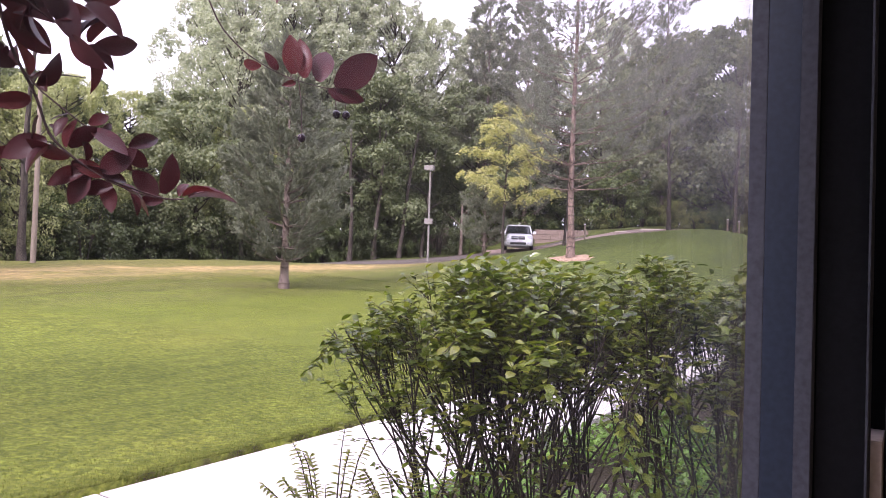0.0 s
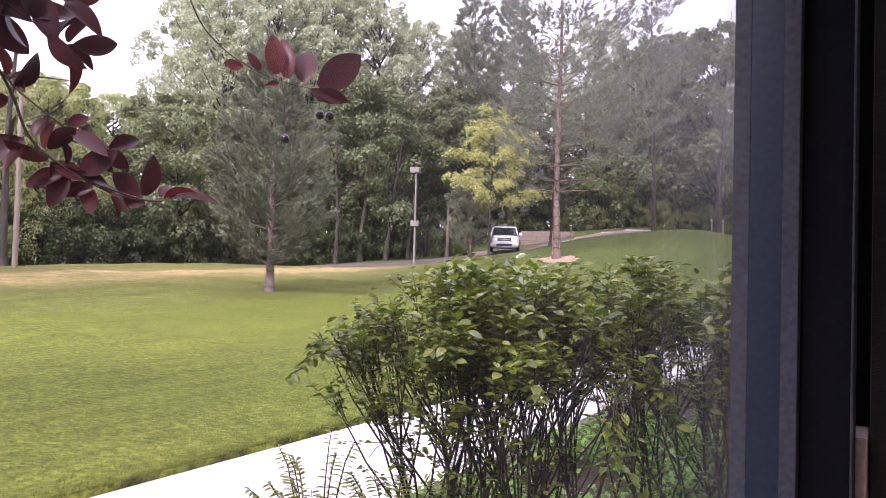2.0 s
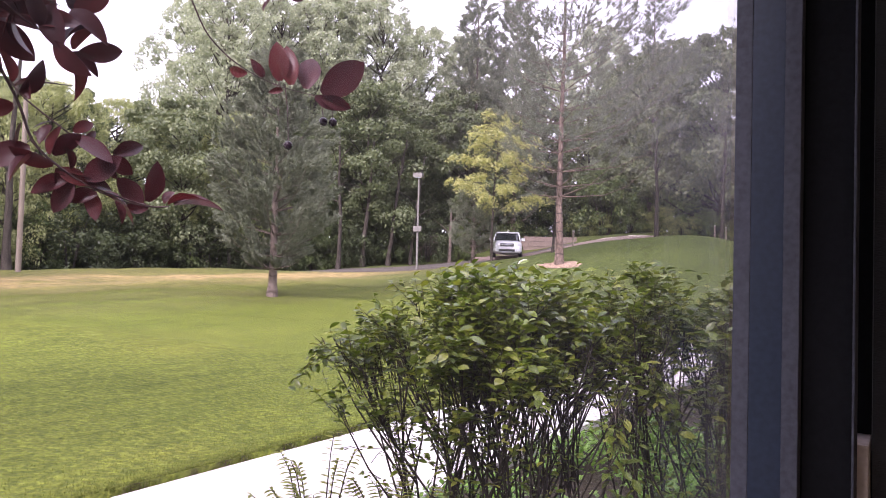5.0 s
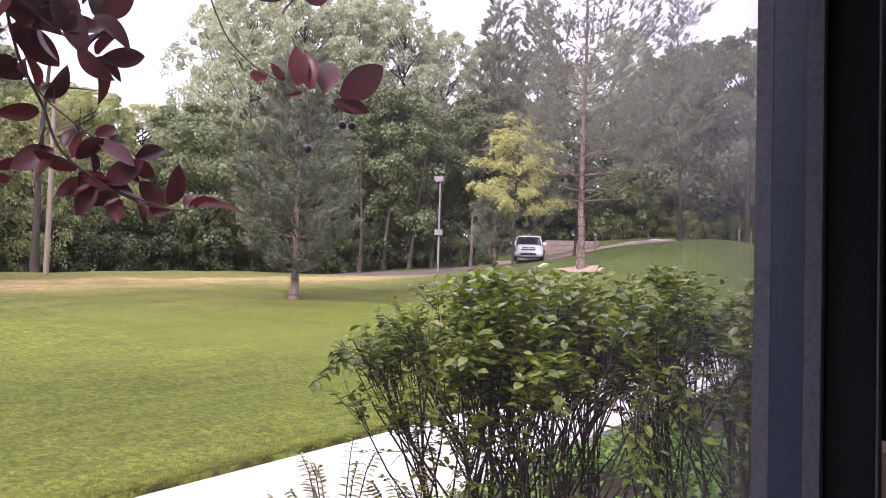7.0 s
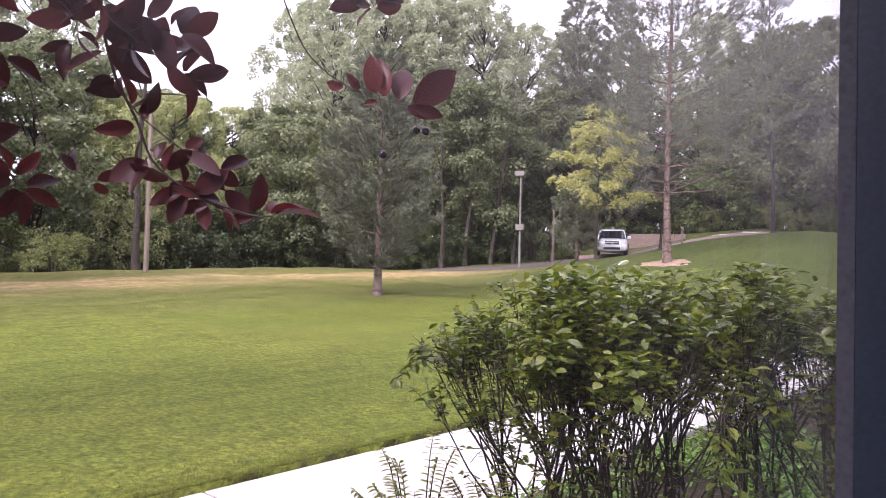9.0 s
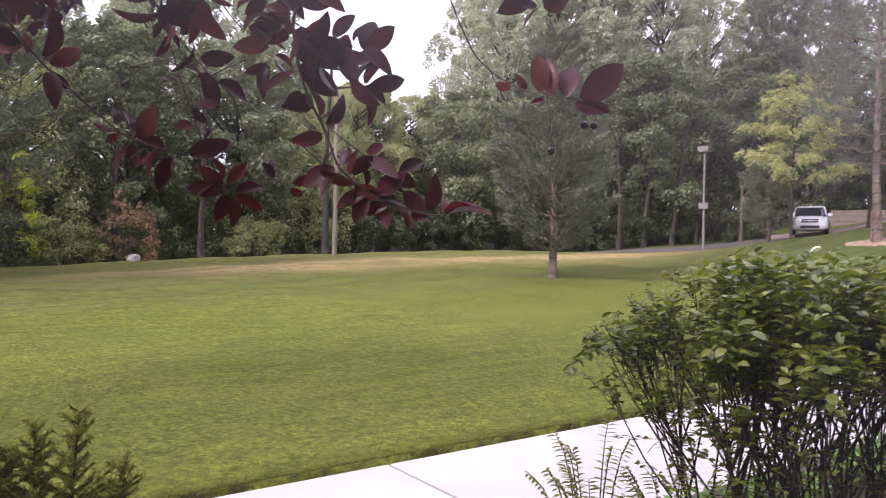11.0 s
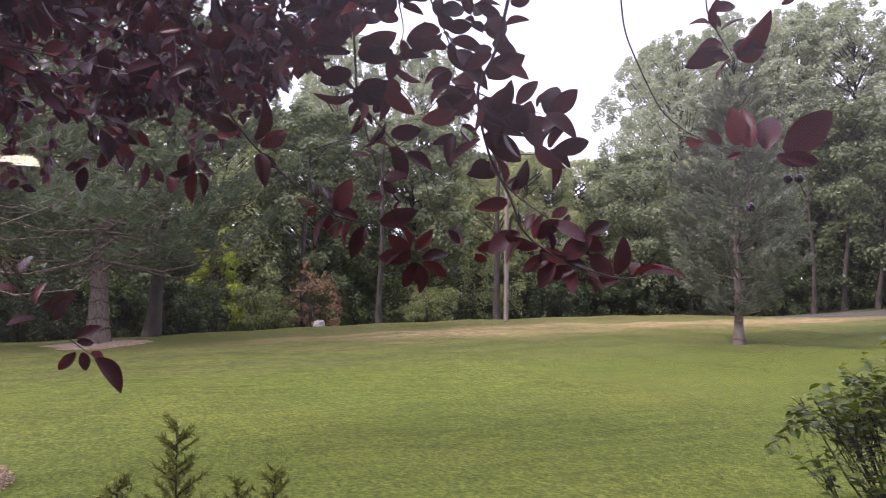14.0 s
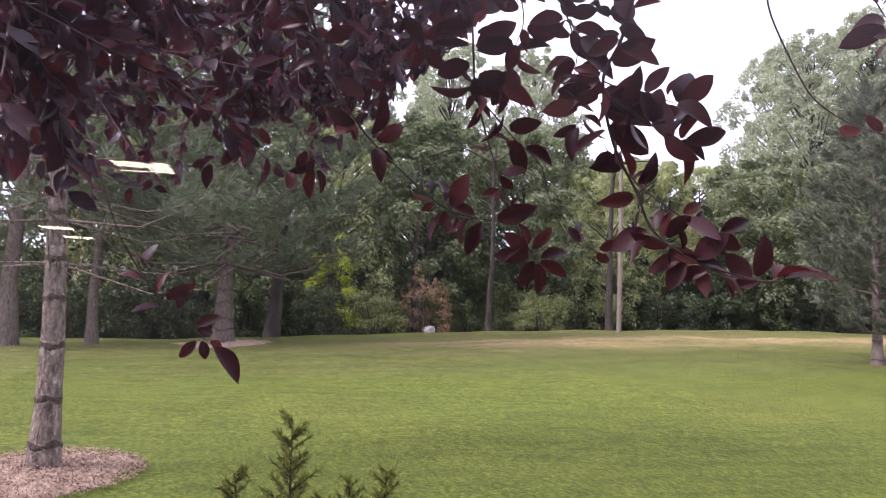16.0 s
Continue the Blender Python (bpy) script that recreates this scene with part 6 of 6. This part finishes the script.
    twig([(-1.424, -0.013, 1.903), (-1.437, 0.032, 1.839), (-1.445, 0.050, 1.797)], 0.002,
         [(0.3, 160, 0.6), (0.5, 20, 0.6), (0.7, -120, 0.8), (0.8, -40, 0.7), (0.9, -150, 0.8), (1.0, -95, 0.9), (1.0, -60, 0.7)], 11)
    twig([(-1.425, -0.023, 1.897), (-1.438, -0.096, 1.838), (-1.444, -0.143, 1.792)], 0.002,
         [(0.3, -60, 0.6), (0.5, 160, 0.6), (0.65, -100, 0.7), (0.8, 20, 0.5), (0.9, -140, 0.7), (1.0, -100, 0.7)], 12)
    twig([(-0.743, 0.821, 2.019), (-0.755, 0.825, 1.991), (-0.762, 0.823, 1.983)], 0.0015,
         [(1.0, 40, 0.6)], 13)
    twig([(-1.065, 0.381, 2.052), (-1.074, 0.414, 2.002), (-1.084, 0.440, 1.950), (-1.100, 0.440, 1.906)], 0.003,
         [(0.1, 160, 0.8), (0.2, 20, 0.8), (0.3, 100, 0.7), (0.4, 190, 1.0), (0.5, -10, 1.1), (0.6, 150, 1.0), (0.7, -40, 1.1), (0.8, 200, 1.0), (0.9, 10, 0.9), (1.0, -80, 0.9), (0.95, -140, 0.8)], 21, 0.6)
    twig([(-0.989, 0.417, 2.031), (-1.001, 0.435, 1.988), (-0.999, 0.462, 1.962)], 0.002,
         [(0.2, 150, 0.6), (0.35, 20, 0.6), (0.5, 100, 0.7), (0.65, 190, 0.7), (0.8, -20, 0.7), (0.9, 130, 0.6), (1.0, 50, 0.8), (1.0, -40, 0.7)], 22, 0.6)
    twig([(-1.098, 0.338, 2.063), (-1.118, 0.361, 2.000), (-1.143, 0.345, 1.946), (-1.159, 0.335, 1.910)], 0.0024,
         [(0.15, 20, 0.8), (0.3, 170, 0.8), (0.45, -20, 0.9), (0.6, 200, 1.0), (0.72, 30, 1.0), (0.85, -120, 0.8), (1.0, -30, 1.1), (1.0, 190, 1.0)], 23, 0.6)
    twig([(-1.151, 0.134, 2.050), (-1.166, 0.176, 1.999), (-1.175, 0.203, 1.962)], 0.0024,
         [(0.2, 200, 0.7), (0.35, 20, 0.7), (0.5, -60, 0.7), (0.65, 160, 0.7), (0.8, -110, 0.7), (0.9, 30, 0.8), (1.0, -50, 0.8)], 24, 0.6)
    twig([(-0.998, 0.455, 1.847), (-0.987, 0.494, 1.818), (-0.974, 0.528, 1.797), (-0.964, 0.552, 1.782)], 0.0024,
         [(0.15, 70, 0.9), (0.3, -70, 0.9), (0.42, 170, 0.9), (0.55, 30, 1.1), (0.65, 110, 0.9), (0.75, -40, 1.1), (0.88, 60, 0.9), (1.0, 5, 1.1), (0.95, -80, 1.0)], 31, 0.6)
    twig([(-1.011, 0.445, 1.891), (-1.029, 0.429, 1.857), (-1.042, 0.425, 1.817)], 0.002,
         [(0.3, 160, 0.8), (0.5, -140, 0.8), (0.7, 190, 0.9), (0.85, -60, 0.7), (1.0, -110, 0.8)], 32, 0.6)
    for k, (x, y, z, hang) in enumerate(((-0.815, 0.893, 1.738, 0.042), (-0.802, 0.902, 1.737, 0.042), (-0.852, 0.852, 1.695, 0.10))):
        bm = bmesh.new()
        bmesh.ops.create_uvsphere(bm, u_segments=14, v_segments=10, radius=0.0068)
        for v in bm.verts:
            v.co.z *= 1.08
        b = part("plum_fruit", bm, M_BERRY, t, "small dark round plum", smooth=True)
        b.location = Vector((x, y, z)) - Vector(o)
        s = Pile()
        s.tube(np.array([(x, y, z + 0.005), (x - 0.004, y, z + hang * 0.6), (x - 0.006, y - 0.006, z + hang)]) - o, [0.0009] * 3, 4)
        s.link("fruit_stalk", M_TWIG, t)


plum_tree()

# ---------------------------------------------------------------- the room behind the window
GX = -0.17                                  # plane of the pane


def structure(name, bm, material, label, category):
    return tagged(part(name, bm, material), label, category, kind="structure")


structure("floor", boxed(-0.06, -12, -0.2, 22, 8, 0.2), M_CARPET, "dark carpeted floor of the room", "floor")
structure("ceiling", boxed(-0.192, -12, 3.0, 22, 8, 3.2), M_CEIL, "off-white tiled ceiling", "ceiling")
structure("wall_window_below", boxed(-0.192, -12, -0.2, -0.06, 8, 1.02), M_STUCCO, "wall under the windows", "wall")
structure("wall_window_above", boxed(-0.192, -12, 2.62, -0.06, 8, 3.0), M_STUCCO, "wall over the windows", "wall")
structure("wall_window_pier", boxed(-0.192, -12, 1.02, -0.06, -1.7, 2.62), M_STUCCO, "wall beside the window", "wall")
structure("wall_window_far", boxed(-0.192, 1.02, 1.02, -0.06, 8, 2.62), M_STUCCO, "wall beyond the window", "wall")
structure("wall_back", boxed(22, -12, 0.2, 22.2, 8, 3.0), M_WALL, "beige wall at the back of the room", "wall")
structure("wall_side_a", boxed(-0.06, -12.2, 0.2, 22, -12, 3.0), M_WALL, "beige side wall of the room", "wall")
structure("wall_side_b", boxed(-0.06, 8, 0.2, 22, 8.2, 3.0), M_WALL, "beige side wall of the room", "wall")


def window():
    t = thing("window_1", "fixed window with a stepped dark aluminium frame", "window", (0, 0, 0), kind="structure")
    pane = part("pane", boxed(GX - 0.003, -1.63, 1.08, GX + 0.003, 0.93, 2.56), M_GLASS, t, "clear pane with a film of dust and a painted veil of glare")
    pane.visible_shadow = False
    # stepped jamb, from the pane inwards
    f = [("gasket", -0.163, -0.146, 0.8375, 0.86, M_GASKET), ("jamb", -0.146, -0.113, 0.838, 0.88, M_FRAME), ("jamb_edge", -0.113, -0.097, 0.832, 0.88, M_GASKET),
         ("jamb_recess", -0.097, -0.050, 0.856, 0.90, M_BLACK), ("jamb_lip", -0.050, -0.0475, 0.850, 0.90, M_GASKET), ("outer_jamb", -0.190, -0.163, 0.99, 1.02, M_FRAME), ("spacer", -0.1865, -0.1635, 0.958, 0.99, M_BLACK)]
    for n, x0, x1, y0, y1, m in f:
        part(n, boxed(x0, y0, 1.02, x1, y1, 2.62, bevel=0.0012), m, t)
    part("ledge", boxed(-0.0585, 0.902, 1.02, -0.037, 1.01, 1.325, bevel=0.002), M_SILL, t, "pale laminate ledge end")
    part("inner_post", boxed(-0.0585, 0.97, 1.325, -0.037, 1.01, 2.62, bevel=0.001), M_BLACK, t)
    part("jamb_far", boxed(-0.19, -1.7, 1.02, -0.06, -1.6, 2.62, bevel=0.002), M_FRAME, t)
    part("head", boxed(-0.19, -1.6, 2.54, -0.06, 0.82, 2.62, bevel=0.002), M_FRAME, t)
    part("window_sill", boxed(-0.19, -1.6, 1.02, 0.03, 0.82, 1.09, bevel=0.004), M_SILL, t)


window()


def partition():
    """A cloth-covered office panel that stands against the window wall."""
    t = thing("office_partition", "charcoal cloth office partition standing by the window", "partition", (0, 0, 0.2))
    part("panel", boxed(-0.036, 0.93, 0.12, 0.14, 0.99, 2.3, bevel=0.008), M_FABRIC, t)
    part("base_rail", boxed(-0.034, 0.925, 0.0, 0.142, 0.995, 0.12, bevel=0.004), M_BLACK, t)
    part("top_rail", boxed(-0.034, 0.925, 2.3, 0.142, 0.995, 2.33, bevel=0.004), M_BLACK, t)


partition()


def troffer(x, y):
    t = thing("ceiling_light", "square fluorescent ceiling light, switched on", "ceiling light", (x, y, 3.0), group="ceiling lights")
    part("frame", boxed(-0.31, -0.31, -0.03, 0.31, 0.31, 0.0, bevel=0.004), M_WHITE, t)
    part("diffuser", boxed(-0.285, -0.285, -0.036, 0.285, 0.285, -0.031), M_LAMP, t)
    return t


# the last one is added out of view to brighten the room and blind
for x, y in ((7.85, -1.4), (15.5, -4.2), (17.6, -4.3), (2.7, -1.0)):
    troffer(x, y)


def slatted_blind(x, y, w, z0, z1):
    t = thing("slatted_blind", "tan slatted blind hanging in the room", "blind", (x, y, 0))
    part("head_rail", boxed(-0.025, -w / 2, z1, 0.025, w / 2, z1 + 0.04, bevel=0.004), M_SLAT, t)
    for s in (-0.4, 0.4):
        q = Pile()
        q.tube([(0, s * w, z0), (0, s * w, (z0 + 3) / 2), (0, s * w, 3.0)], [0.002] * 3, 5)
        q.link("cord", M_SLAT, t)
    me = None
    n = int((z1 - z0) / 0.05)
    for k in range(n):
        if me is None:
            bm = boxed(-0.024, -w / 2, -0.0015, 0.024, w / 2, 0.0015)
            me = bpy.data.meshes.new("slat")
            bm.to_mesh(me)
            bm.free()
            me.materials.append(M_SLAT)
        o = new("slat", me)
        o.parent = t
        o.matrix_basis = pose(0, 0, z0 + 0.05 * k, 0, 12, 0)


slatted_blind(4.75, -1.05, 0.42, 1.2, 2.45)

# ---------------------------------------------------------------- the walk outside
def sidewalk():
    """Concrete slabs between saw-cut joints."""
    t = thing("pavement_walk", "pale concrete walk with saw-cut joints along the building", "sidewalk", (0, 0, 0), kind="structure")
    me = None
    for k in range(-4, 12):
        if me is None:
            bm = boxed(-4.27, 0.012, -0.12, -2.72, 3.038, 0.0, bevel=0.008)
            me = bpy.data.meshes.new("slab")
            bm.to_mesh(me)
            bm.free()
            me.materials.append(M_CONC)
        o = new("slab", me)
        o.parent = t
        o.matrix_basis = pose(0, 2.62 + 3.05 * k, 0)
    part("joint_fill", boxed(-4.265, -9.6, -0.12, -2.725, 39, -0.012), M_SOIL, t, "dark grit in the joints")


sidewalk()
